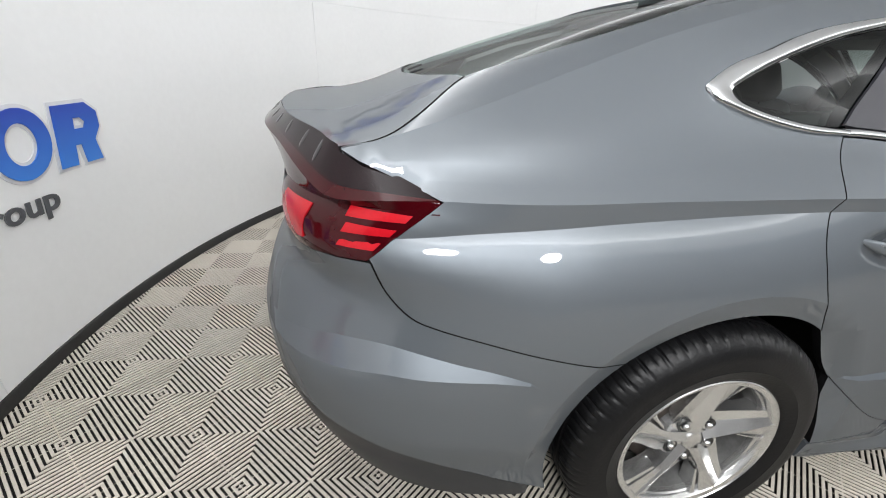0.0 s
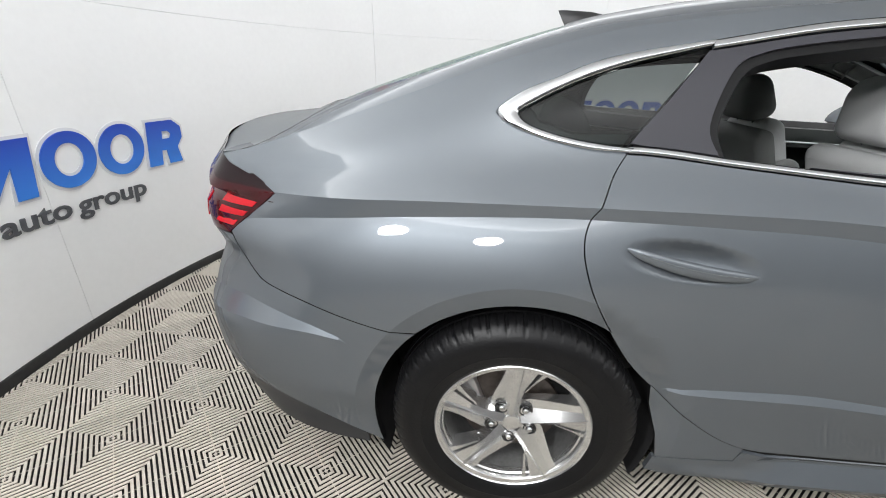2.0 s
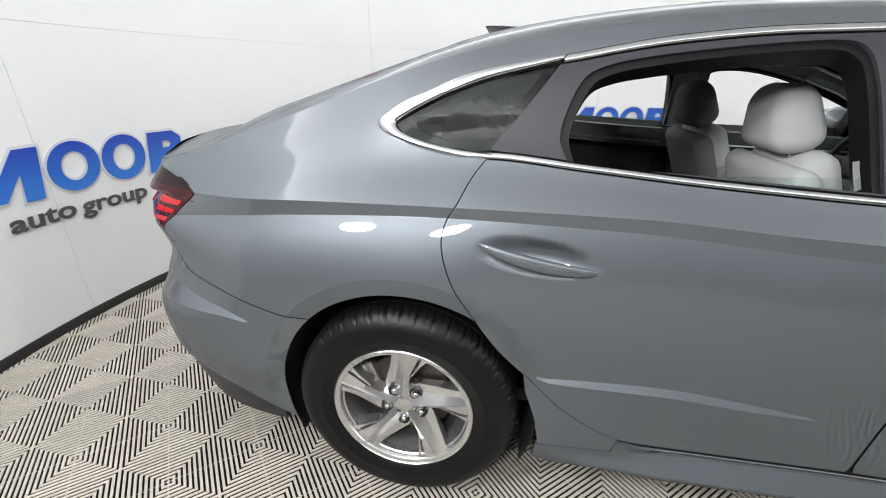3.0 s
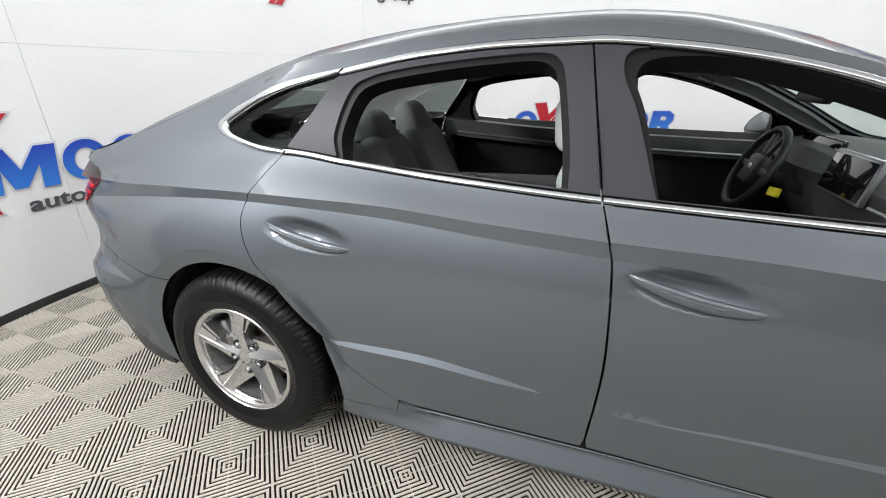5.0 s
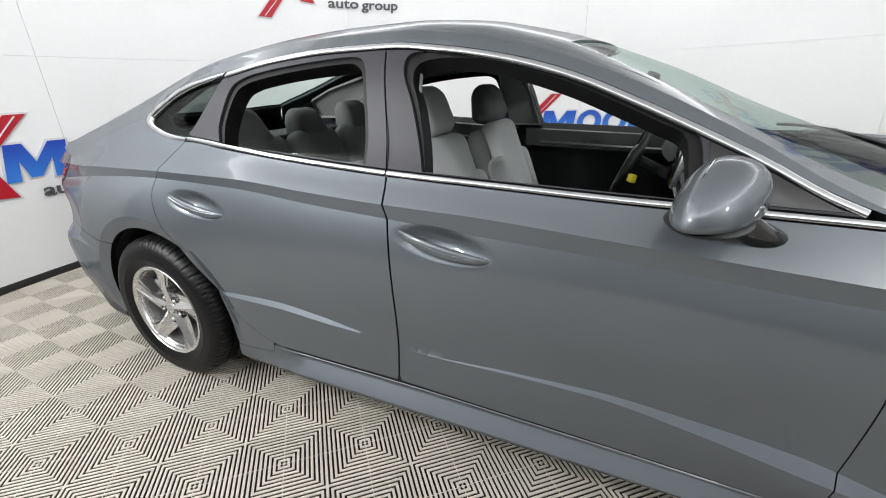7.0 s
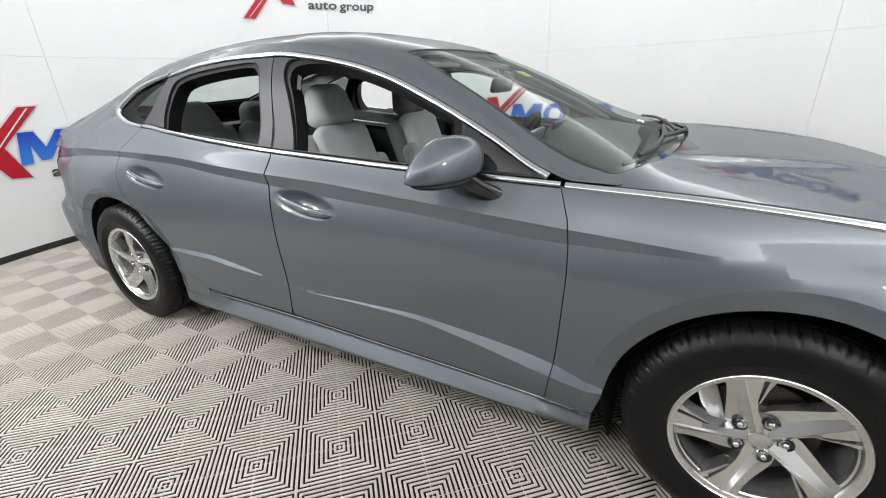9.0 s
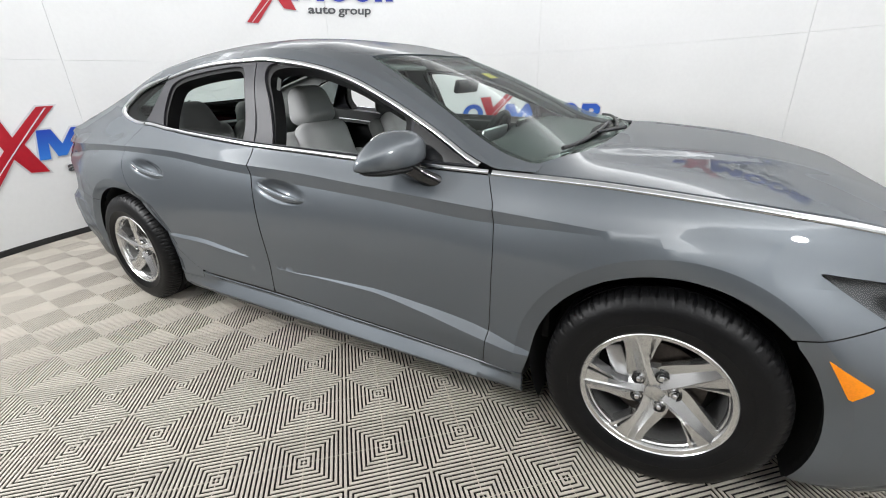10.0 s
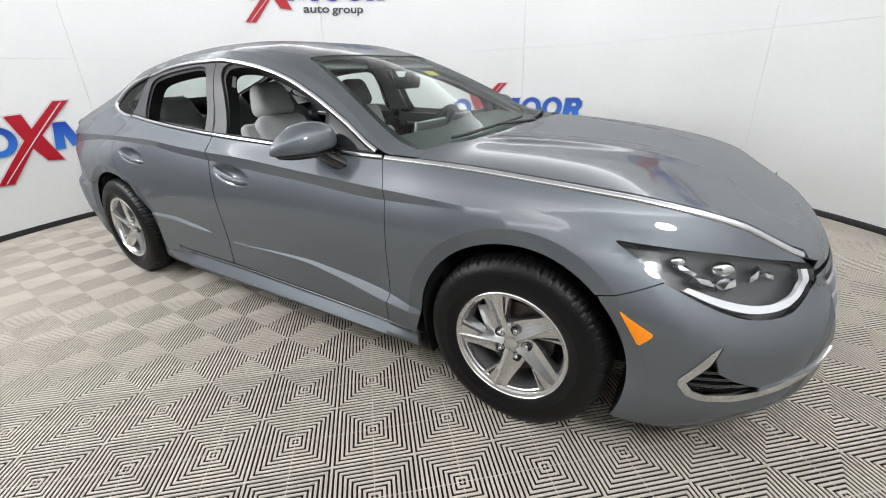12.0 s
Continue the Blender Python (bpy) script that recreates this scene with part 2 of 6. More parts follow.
def curve(points, n=6, closed=False):
    """A smooth line through the points."""
    p = [np.array(q, float) for q in points]
    out = []
    for i in range(len(p) if closed else len(p) - 1):
        a = p[i - 1] if (i or closed) else 2 * p[0] - p[1]
        b, c = p[i], p[(i + 1) % len(p)]
        d = p[(i + 2) % len(p)] if (closed or i + 2 < len(p)) else 2 * p[-1] - p[-2]
        for k in range(n):
            t = k / n
            out.append(tuple(0.5 * (2 * b + (c - a) * t + (2 * a - 5 * b + 4 * c - d) * t * t + (3 * b - a - 3 * c + d) * t ** 3)))
    if not closed:
        out.append(tuple(p[-1]))
    return out


def sheet(outline, fn, step, holes=(), lines=(), extra=(), lift=0.0, rim=0.02):
    """A panel cut out of the surface fn(a, b) along an outline, with turned-in rims: vertices, faces and corner normals."""
    rings = [resample(outline, step)] + [resample(h, step) for h in holes]
    verts, edges = [], []
    for ring in rings:
        k = len(verts)
        verts += [tuple(p) for p in ring]
        edges += [(k + i, k + (i + 1) % len(ring)) for i in range(len(ring))]
    for line in lines:
        k = len(verts)
        verts += [tuple(p) for p in line]
        edges += [(k + i, k + i + 1) for i in range(len(line) - 1)]
    ol = np.array(rings[0])
    lo, hi = ol.min(0), ol.max(0)
    g = np.array([(a + (step / 2 if j % 2 else 0), b) for j, b in enumerate(np.arange(lo[1] + step / 2, hi[1], step * 0.87)) for a in np.arange(lo[0] + step / 2, hi[0], step)] or [(lo[0], lo[1])])
    if len(extra):
        g = np.concatenate([g, np.array(extra)])
    ok = inside(rings[0], g)
    for h in rings[1:]:
        ok &= ~inside(h, g)
    g = g[ok]
    if len(g):
        every = np.array(verts)
        near = np.concatenate([((q[:, None, :] - every[None]) ** 2).sum(2).min(1) for q in np.array_split(g, len(g) // 400 + 1)])
        g = g[near > (0.45 * step) ** 2] if not len(extra) else g[near > 0.006 ** 2]
    from mathutils.geometry import delaunay_2d_cdt
    out = delaunay_2d_cdt([Vector(p) for p in verts] + [Vector(p) for p in g], edges, [], 0, 1e-6)
    v2 = np.array([tuple(p) for p in out[0]])
    f = np.array([t for t in out[2] if len(t) == 3])
    mid = v2[f].mean(1)
    ok = inside(rings[0], mid)
    for h in rings[1:]:
        ok &= ~inside(h, mid)
    f, mid = f[ok], mid[ok]

    def at(q):
        return np.stack(np.broadcast_arrays(*fn(q[:, 0], q[:, 1])), 1)

    def normal(q):
        e = 1e-4
        d1 = at(q + (e, 0)) - at(q - (e, 0))
        d2 = at(q + (0, e)) - at(q - (0, e))
        n = np.cross(d1, d2)
        return n / np.maximum(np.linalg.norm(n, axis=1), 1e-12)[:, None]
    used, f = np.unique(f, return_inverse=True)
    f = f.reshape(-1, 3)
    v2 = v2[used]
    P = at(v2)
    N = normal(v2 * 1.0)
    corners = v2[f] + 0.10 * (mid[:, None] - v2[f])
    CN = normal(corners.reshape(-1, 2)).reshape(-1, 3, 3)
    fn_n = np.cross(P[f[:, 1]] - P[f[:, 0]], P[f[:, 2]] - P[f[:, 0]])
    if (fn_n * CN.mean(1)).sum() < 0:
        f, CN = f[:, ::-1], CN[:, ::-1]
    return P, N, f, CN, lift, rim


def plate(name, parts, mat, parent, label="", sign=1, outward=None):
    """Joins sheets into one mesh; sign -1 gives the one on the car's left."""
    V, F, L, edge_faces = [], [], [], []
    for P, N, f, CN, lift, rim in parts:
        s = 1.0
        if outward is not None:
            s = 1.0 if ((P - np.array(outward)) * N).sum() > 0 else -1.0
        N, CN = N * s, CN * s
        if s < 0:
            f, CN = f[:, ::-1], CN[:, ::-1]
        P = P + N * lift
        k = len(V)
        V += list(P)
        F += [tuple(t + k) for t in f]
        L += list(CN.reshape(-1, 3))
        if rim:
            count, under = set(), {}
            for t in f:
                for i in range(3):
                    count.add((t[i], t[(i + 1) % 3]))
            for (a, b) in sorted(count):
                if (b, a) in count:
                    continue
                for v in (a, b):
                    if v not in under:
                        under[v] = len(V)
                        V.append(P[v] - N[v] * rim)
                edge_faces.append(len(F))
                F.append((b + k, a + k, under[a], under[b]))
                n = np.cross(P[a] - P[b], P[a] - N[a] * rim - P[b])
                L += [n / max(np.linalg.norm(n), 1e-12)] * 4
    if sign < 0:
        V = [np.array((v[0], -v[1], v[2])) for v in V]
        L2, i = [], 0
        for t in F:
            L2 += [np.array((n[0], -n[1], n[2])) for n in L[i:i + len(t)][::-1]]
            i += len(t)
        F, L = [t[::-1] for t in F], L2
    ob = mesh_object(name, V, F, mat, parent, label, normals=L)
    if mat is PAINT and parts[0][5] >= 0.02:
        # turned-in panel edges coloured black, as shade in the gaps between painted panels
        ob.data.materials.append(SEAL_AND_SHADE)
        for i in edge_faces:
            ob.data.polygons[i].material_index = 1
    return ob


# ---- the shape of the car ----
def pchip(pts):
    """Monotone cubic through (x, y, ...) rows; gives one function for each further column."""
    a = np.array(pts, float)
    x = a[:, 0]
    h = np.diff(x)
    out = []
    for k in range(1, a.shape[1]):
        y = a[:, k]
        d = np.diff(y) / h
        m = np.zeros(len(x))
        for i in range(1, len(x) - 1):
            if d[i - 1] * d[i] > 0:
                w1, w2 = 2 * h[i] + h[i - 1], h[i] + 2 * h[i - 1]
                m[i] = (w1 + w2) / (w1 / d[i - 1] + w2 / d[i])
        m[0], m[-1] = d[0], d[-1]

        def f(q, y=y, m=m):
            q = np.asarray(q, float)
            i = np.clip(np.searchsorted(x, q) - 1, 0, len(h) - 1)
            t = np.clip((q - x[i]) / h[i], 0, 1)
            t2, t3 = t * t, t * t * t
            return (2 * t3 - 3 * t2 + 1) * y[i] + (t3 - 2 * t2 + t) * h[i] * m[i] + (3 * t2 - 2 * t3) * y[i + 1] + (t3 - t2) * h[i] * m[i + 1]
        out.append(f)
    return out[0] if len(out) == 1 else out


# half-width and height of the body's long lines, from tail to nose
XR0, XF0, PR, PF, LR, LF = -0.35, 2.95, 2.8, 3.0, 1.13, 1.35
nose_x = pchip([(0.1, 3.62), (0.2, 3.715), (0.3, 3.79), (0.42, 3.80), (0.55, 3.78), (0.65, 3.73), (0.72, 3.68), (0.85, 3.56), (1.0, 3.45)])
tail_x = pchip([(0.1, -0.93), (0.2, -0.99), (0.3, -1.06), (0.4, -1.09), (0.52, -1.095), (0.62, -1.07), (0.72, -1.02), (0.84, -0.985), (0.92, -0.99), (1.0, -1.04), (1.05, -1.06)])
line_g = pchip([(-1.1, 0.935), (-0.64, 0.938), (-0.2, 0.952), (0.15, 0.955), (0.55, 0.952), (0.9, 0.930), (1.17, 0.916), (1.44, 0.907), (1.8, 0.882), (2.31, 0.845), (2.65, 0.825), (3.0, 0.79), (3.3, 0.73), (3.65, 0.62), (3.9, 0.56)])
line_f = pchip([(-1.1, 0.845), (-0.73, 0.865), (-0.5, 0.888), (-0.3, 0.908), (0.13, 0.926), (0.57, 0.917), (0.91, 0.890), (1.17, 0.874), (1.44, 0.855), (1.8, 0.836), (2.31, 0.802), (2.65, 0.81), (3.0, 0.765), (3.3, 0.70), (3.65, 0.585), (3.9, 0.52)])
wide_f = pchip([(-1.1, 0.790), (-0.64, 0.806), (-0.35, 0.846), (0.13, 0.866), (0.57, 0.876), (1.17, 0.886), (1.8, 0.890), (2.31, 0.887), (2.65, 0.898), (2.95, 0.884), (3.15, 0.862), (3.4, 0.850), (3.65, 0.853), (3.9, 0.86)])
tuck = pchip([(-1.1, 0.004), (0.2, 0.004), (1.2, 0.004), (2.2, 0.004), (2.62, -0.004), (3.0, -0.014), (3.9, -0.014)])
wide_e = pchip([(-1.1, 0.86), (-0.64, 0.88), (-0.35, 0.913), (0.0, 0.926), (0.4, 0.903), (1.2, 0.910), (2.2, 0.908), (2.6, 0.922), (2.84, 0.930), (3.1, 0.926), (3.9, 0.925)])
line_e = pchip([(-1.1, 0.62), (0.0, 0.68), (2.3, 0.64), (2.9, 0.62), (3.4, 0.50), (3.9, 0.46)])
wide_d = pchip([(-1.1, 0.90), (-0.3, 0.905), (0.4, 0.886), (1.2, 0.888), (2.2, 0.888), (2.6, 0.915), (3.1, 0.92), (3.9, 0.92)])
wide_c = pchip([(-1.1, 0.87), (-0.3, 0.885), (0.4, 0.884), (1.2, 0.882), (2.2, 0.882), (2.6, 0.905), (3.1, 0.915), (3.9, 0.915)])
belt_w, belt_z = pchip([(-1.0, 0.66, 0.955), (-0.64, 0.757, 0.968), (-0.3, 0.790, 1.005), (0.0, 0.772, 1.040), (0.21, 0.768, 1.058), (0.46, 0.790, 1.037), (0.72, 0.802, 1.013), (1.15, 0.820, 0.985), (1.49, 0.825, 0.970), (1.8, 0.828, 0.957), (2.27, 0.828, 0.944), (2.58, 0.822, 0.932), (2.88, 0.810, 0.908), (3.07, 0.79, 0.886), (3.19, 0.765, 0.868), (3.42, 0.70, 0.812), (3.62, 0.59, 0.705), (3.8, 0.5, 0.66)])
trim_w, trim_z = pchip([(-1.0, 0.60, 0.985), (-0.78, 0.725, 0.990), (-0.5, 0.735, 1.035), (-0.12, 0.697, 1.135), (0.0, 0.686, 1.19), (0.16, 0.675, 1.255), (0.40, 0.665, 1.296), (0.66, 0.660, 1.335), (0.89, 0.655, 1.349), (1.09, 0.655, 1.350), (1.27, 0.660, 1.332), (1.45, 0.667, 1.301), (1.63, 0.680, 1.252), (1.79, 0.70, 1.188), (2.05, 0.755, 1.068), (2.2, 0.797, 0.990), (2.3, 0.815, 0.958), (2.58, 0.806, 0.944), (2.88, 0.794, 0.92), (3.19, 0.749, 0.88), (3.42, 0.684, 0.824), (3.62, 0.575, 0.717), (3.8, 0.49, 0.67)])
edge_w, edge_z = pchip([(-1.06, 0.40, 1.005), (-1.0, 0.52, 1.005), (-0.9, 0.63, 1.010), (-0.78, 0.690, 1.022), (-0.62, 0.680, 1.066), (-0.45, 0.645, 1.122), (-0.3, 0.620, 1.175), (-0.12, 0.60, 1.237), (0.05, 0.600, 1.287), (0.2, 0.605, 1.322), (0.4, 0.61, 1.348), (0.66, 0.605, 1.376), (0.89, 0.600, 1.388), (1.09, 0.60, 1.388), (1.27, 0.605, 1.370), (1.45, 0.615, 1.335), (1.63, 0.632, 1.283), (1.79, 0.655, 1.222), (2.05, 0.722, 1.094), (2.2, 0.772, 1.007), (2.3, 0.803, 0.966), (2.58, 0.795, 0.952), (2.88, 0.782, 0.928), (3.07, 0.762, 0.905), (3.19, 0.738, 0.887), (3.42, 0.674, 0.83), (3.62, 0.565, 0.722), (3.8, 0.48, 0.675)])
top_z = pchip([(-1.06, 1.025), (-1.02, 1.045), (-0.95, 1.052), (-0.85, 1.060), (-0.74, 1.088), (-0.65, 1.118), (-0.3, 1.238), (-0.1, 1.300), (0.1, 1.356), (0.2, 1.381), (0.4, 1.413), (0.6, 1.432), (0.85, 1.444), (1.05, 1.445), (1.3, 1.430), (1.5, 1.393), (1.6, 1.369), (1.9, 1.262), (2.15, 1.146), (2.4, 1.048), (2.56, 1.000), (2.68, 0.990), (2.85, 0.976), (3.05, 0.952), (3.2, 0.918), (3.4, 0.843), (3.55, 0.765), (3.66, 0.702), (3.725, 0.668), (3.8, 0.63)])


# sharp ledge low on bumper and doors: height of its lower edge, and its rise
ledge_low = pchip([(-1.1, 0.53), (-0.99, 0.545), (-0.84, 0.582), (-0.727, 0.599), (-0.56, 0.598), (-0.39, 0.572), (0.30, 0.486), (0.47, 0.487), (0.68, 0.490), (0.89, 0.475), (1.08, 0.459), (1.29, 0.437), (1.55, 0.446), (1.77, 0.448), (2.02, 0.420), (2.27, 0.376), (2.42, 0.352), (2.6, 0.33), (3.9, 0.3)])
ledge_rise = pchip([(-1.1, 0.028), (-0.99, 0.034), (-0.84, 0.050), (-0.727, 0.044), (-0.56, 0.020), (-0.39, 0.0), (0.30, 0.0), (0.47, 0.014), (0.68, 0.018), (0.89, 0.015), (1.08, 0.002), (1.2, 0.0), (1.3, 0.002), (1.55, 0.007), (1.77, 0.012), (2.0, 0.022), (2.25, 0.034), (2.42, 0.02), (2.5, 0.0), (3.9, 0.0)])


def tail_p(z):
    """How square the plan's rear corners are: fuller at the height of the lamps."""
    z = np.asarray(z, float)
    return PR + 1.7 * np.exp(-((z - 0.86) / np.where(z > 0.86, 0.055, 0.075)) ** 2)


ARCH, LIP = 0.385, 0.437


def corner(x, z):
    """How much of the half-width is left at x where the plan rounds towards nose and tail."""
    tf = np.clip((x - XF0) / (nose_x(z) - XF0), 0, 1)
    tr = np.clip((XR0 - x) / (XR0 - tail_x(z)), 0, 1)
    return (1 - tf ** PF) ** (1 / PF) * (1 - tr ** tail_p(z)) ** (1 / tail_p(z))


def half_width(x, z):
    """Half-width of the flanks at x and height z, before the plan's rounding at the ends."""
    x, z = np.broadcast_arrays(np.asarray(x, float), np.asarray(z, float))
    shape, x, z = x.shape, x.ravel(), z.ravel()
    gz = line_g(x)
    fz = np.minimum(line_f(x), gz - 0.012)
    fw = wide_f(x)

    def wide(w, zz):
        return w / np.maximum(corner(x, zz), 0.35)
    bz = np.maximum(belt_z(x), gz + 0.012)
    kz = np.maximum(trim_z(x), bz + 0.010)
    rz = np.maximum(edge_z(x), kz + 0.010)
    ez = np.minimum(line_e(x), fz - 0.06)
    dz = np.minimum(0.43, ez - 0.06)
    one = np.ones_like(x)
    Z = np.stack([0.10 * one, 0.19 * one, 0.31 * one, dz, ez, fz, gz, bz, kz, rz], 1)
    V = np.stack([wide_c(x) - 0.06, wide_c(x) - 0.015, wide_c(x), wide_d(x), wide_e(x), fw, fw + tuck(x), wide(belt_w(x), bz), wide(trim_w(x), kz), wide(edge_w(x), rz)], 1)
    out = np.zeros_like(z)
    for lo, hi in ((0, 5), (5, 6), (6, 9)):
        zz, vv = Z[:, lo:hi + 1], V[:, lo:hi + 1]
        h = np.diff(zz, axis=1)
        d = np.diff(vv, axis=1) / h
        m = np.zeros_like(vv)
        for i in range(1, hi - lo):
            a, b = d[:, i - 1], d[:, i]
            w1, w2 = 2 * h[:, i] + h[:, i - 1], h[:, i] + 2 * h[:, i - 1]
            ok = a * b > 0
            m[:, i] = np.where(ok, (w1 + w2) / (w1 / np.where(ok, a, 1) + w2 / np.where(ok, b, 1)), 0)
        m[:, 0], m[:, -1] = d[:, 0], d[:, -1]
        if lo == 0:
            m[:, -1] = d[:, -1] * np.interp(x, [2.45, 2.95], [2.6, 1.9])
        for i in range(hi - lo):
            s = (z >= zz[:, i]) & (z <= zz[:, i + 1] + 1e-9)
            if lo == 0 and i == 0:
                s |= z < zz[:, 0]
            if hi == 9 and i == 2:
                s |= z > zz[:, -1]
            t = (z - zz[:, i]) / h[:, i]
            t = np.clip(t, -0.5, 1.5)
            t2, t3 = t * t, t * t * t
            v = (2 * t3 - 3 * t2 + 1) * vv[:, i] + (t3 - 2 * t2 + t) * h[:, i] * m[:, i] + (3 * t2 - 2 * t3) * vv[:, i + 1] + (t3 - t2) * h[:, i] * m[:, i + 1]
            out = np.where(s, v, out)
    low, rise = ledge_low(x), ledge_rise(x)
    out = out + np.where(x < 0, 0.62, 0.75) * rise * np.where(z > low, np.clip((low + rise - z) / np.maximum(rise, 1e-6), 0, 1), np.exp(-((low - z) / 0.11) ** 2))
    # flat lips that turn in round the wheel arches
    for cx in (0.0, 2.84):
        r = np.hypot(x - cx, z - 0.335)
        k = np.clip((z - 0.20) / 0.20, 0, 1)
        out = out - 0.017 * k * np.clip((LIP - r) / (LIP - ARCH), 0, 1)
    return out.reshape(shape)


def plan_x(u, z):
    tf = np.clip((u - XF0) / LF, 0, 1) * np.pi / 2
    tr = np.clip((XR0 - u) / LR, 0, 1) * np.pi / 2
    nf = (np.cos(tf) ** PF + np.sin(tf) ** PF) ** (1 / PF)
    pr = tail_p(z)
    nr = (np.cos(tr) ** pr + np.sin(tr) ** pr) ** (1 / pr)
    return np.clip(u, XR0, XF0) + (nose_x(z) - XF0) * np.sin(tf) / nf - (XR0 - tail_x(z)) * np.sin(tr) / nr


NOSE_U, NOSE_Z = 3.74, 0.57


def flank(u, z):
    """Point (x, half-width) of the flank: u runs along the car and then round its ends."""
    u, z = np.broadcast_arrays(np.asarray(u, float), np.asarray(z, float))
    tf = np.clip((u - XF0) / LF, 0, 1) * np.pi / 2
    tr = np.clip((XR0 - u) / LR, 0, 1) * np.pi / 2
    nf = (np.cos(tf) ** PF + np.sin(tf) ** PF) ** (1 / PF)
    pr = tail_p(z)
    nr = (np.cos(tr) ** pr + np.sin(tr) ** pr) ** (1 / pr)
    x = np.clip(u, XR0, XF0) + (nose_x(z) - XF0) * np.sin(tf) / nf - (XR0 - tail_x(z)) * np.sin(tr) / nr
    w = half_width(x, z) * np.cos(tf) / nf * np.cos(tr) / nr
    if np.any((u > NOSE_U) & (z > NOSE_Z)):
        over = (u > NOSE_U) & (z > NOSE_Z)
        part_u = u[over]
        k = flank(part_u, np.full(part_u.shape, NOSE_Z))[1] / flank(np.full(1, NOSE_U), np.full(1, NOSE_Z))[1]
        w = w.copy()
        w[over] = flank(np.full(part_u.shape, NOSE_U), z[over])[1] * k
    return x, w


def along(x, z):
    """The u at which the flank stands at x."""
    x, z = np.broadcast_arrays(np.asarray(x, float), np.asarray(z, float))
    lo, hi = np.full(x.shape, XR0 - LR), np.full(x.shape, XF0 + LF)
    for _ in range(26):
        mid = (lo + hi) / 2
        low = plan_x(mid, z) < x
        lo, hi = np.where(low, mid, lo), np.where(low, hi, mid)
    return (lo + hi) / 2


def ease(t):
    t = np.clip(t, 0, 1)
    return t * t * (3 - 2 * t)


def deck(x, y):
    """Height of hood, screens, roof and boot over the plan."""
    w, e = edge_w(x), edge_z(x)
    c = np.maximum(top_z(x), e)
    p = 2.3 + (2.4 + 1.6 * (1 - ease(np.asarray(x) / 0.3))) * ease((np.asarray(x) + 0.75) / 0.30) * (1 - ease((np.asarray(x) - 1.1) / 0.8))
    return c - (c - e) * np.clip(np.abs(y) / w, 0, 1.15) ** p


def side(u, z):
    x, w = flank(u, z)
    return x, -w, z


def top(x, y):
    return x, y, deck(x, y)


def crease(fz, lo, hi, n):
    """A body line as (u, z) along the flank."""
    u = np.linspace(lo, hi, n)
    z = fz(u)
    for _ in range(5):
        z = fz(plan_x(u, z))
    return list(zip(u.tolist(), z.tolist()))


def uz(points):
    """Outline points (x, z) of the flank turned into (u, z)."""
    q = np.array(points, float)
    return list(zip(along(q[:, 0], q[:, 1]).tolist(), q[:, 1].tolist()))


CREASES = (crease(line_g, -1.38, 2.64, 120), crease(lambda x: np.minimum(line_f(x), line_g(x) - 0.012), -1.38, 2.64, 120))
for lo, hi in ((-1.40, -0.46), (0.38, 1.04), (1.36, 2.45)):
    CREASES += (crease(ledge_low, lo, hi, 40), crease(lambda x: ledge_low(x) + np.maximum(ledge_rise(x), 0.001), lo, hi, 40))
LIP_LINES = tuple(uz([(cx + LIP * math.cos(t), 0.335 + LIP * math.sin(t)) for t in np.linspace(radians(-8), radians(188), 90)]) for cx in (0.0, 2.84))
CAR_MID = (1.35, 0.0, 0.55)


def arc(cx, cz, r, a0, a1, n=26):
    return [(cx + r * math.cos(radians(a0 + (a1 - a0) * k / n)), cz + r * math.sin(radians(a0 + (a1 - a0) * k / n))) for k in range(n + 1)]


def run(fz, a, b, step=0.05, shift=0.0):
    n = max(2, int(abs(b - a) / step))
    x = np.linspace(a, b, n + 1)
    return list(zip(x.tolist(), (fz(x) + shift).tolist()))


# ---- the studio: round wall, ceiling, floor ----
GATE_FROM, GATE_TO, GATE_TOP = -156.0, -40.0, 2.25


def curved_panel(shell, d0, d1, lo, hi):
    a0, a1 = radians(d0) + 0.0003, radians(d1) - 0.0003
    n = max(4, int((d1 - d0) / 1.7))
    V, F, L = [], [], []
    for i in range(n + 1):
        a = a0 + (a1 - a0) * i / n
        for r, z in ((BOOTH_R, lo), (BOOTH_R, hi), (BOOTH_R + 0.04, hi), (BOOTH_R + 0.04, lo)):
            V.append((BOOTH_X + r * math.cos(a), BOOTH_Y + r * math.sin(a), z))
    for i in range(n):
        p, q = 4 * i, 4 * i + 4
        ca, cb = (a0 + (a1 - a0) * k / n for k in (i, i + 1))
        na, nb = (-math.cos(ca), -math.sin(ca), 0), (-math.cos(cb), -math.sin(cb), 0)
        for j in range(4):
            F.append((p + j, p + (j + 1) % 4, q + (j + 1) % 4, q + j))
            L += ([na, na, nb, nb], [(0, 0, 1)] * 4, [tuple(-c for c in na)] * 2 + [tuple(-c for c in nb)] * 2, [(0, 0, -1)] * 4)[j]
    for f, a, k in (((0, 3, 2, 1), a0, -1), ((4 * n, 4 * n + 1, 4 * n + 2, 4 * n + 3), a1, 1)):
        F.append(f)
        L += [(-k * math.sin(a), k * math.cos(a), 0)] * 4
    mesh_object("wall_panel", V, F, WALL_WHITE, shell, normals=L)


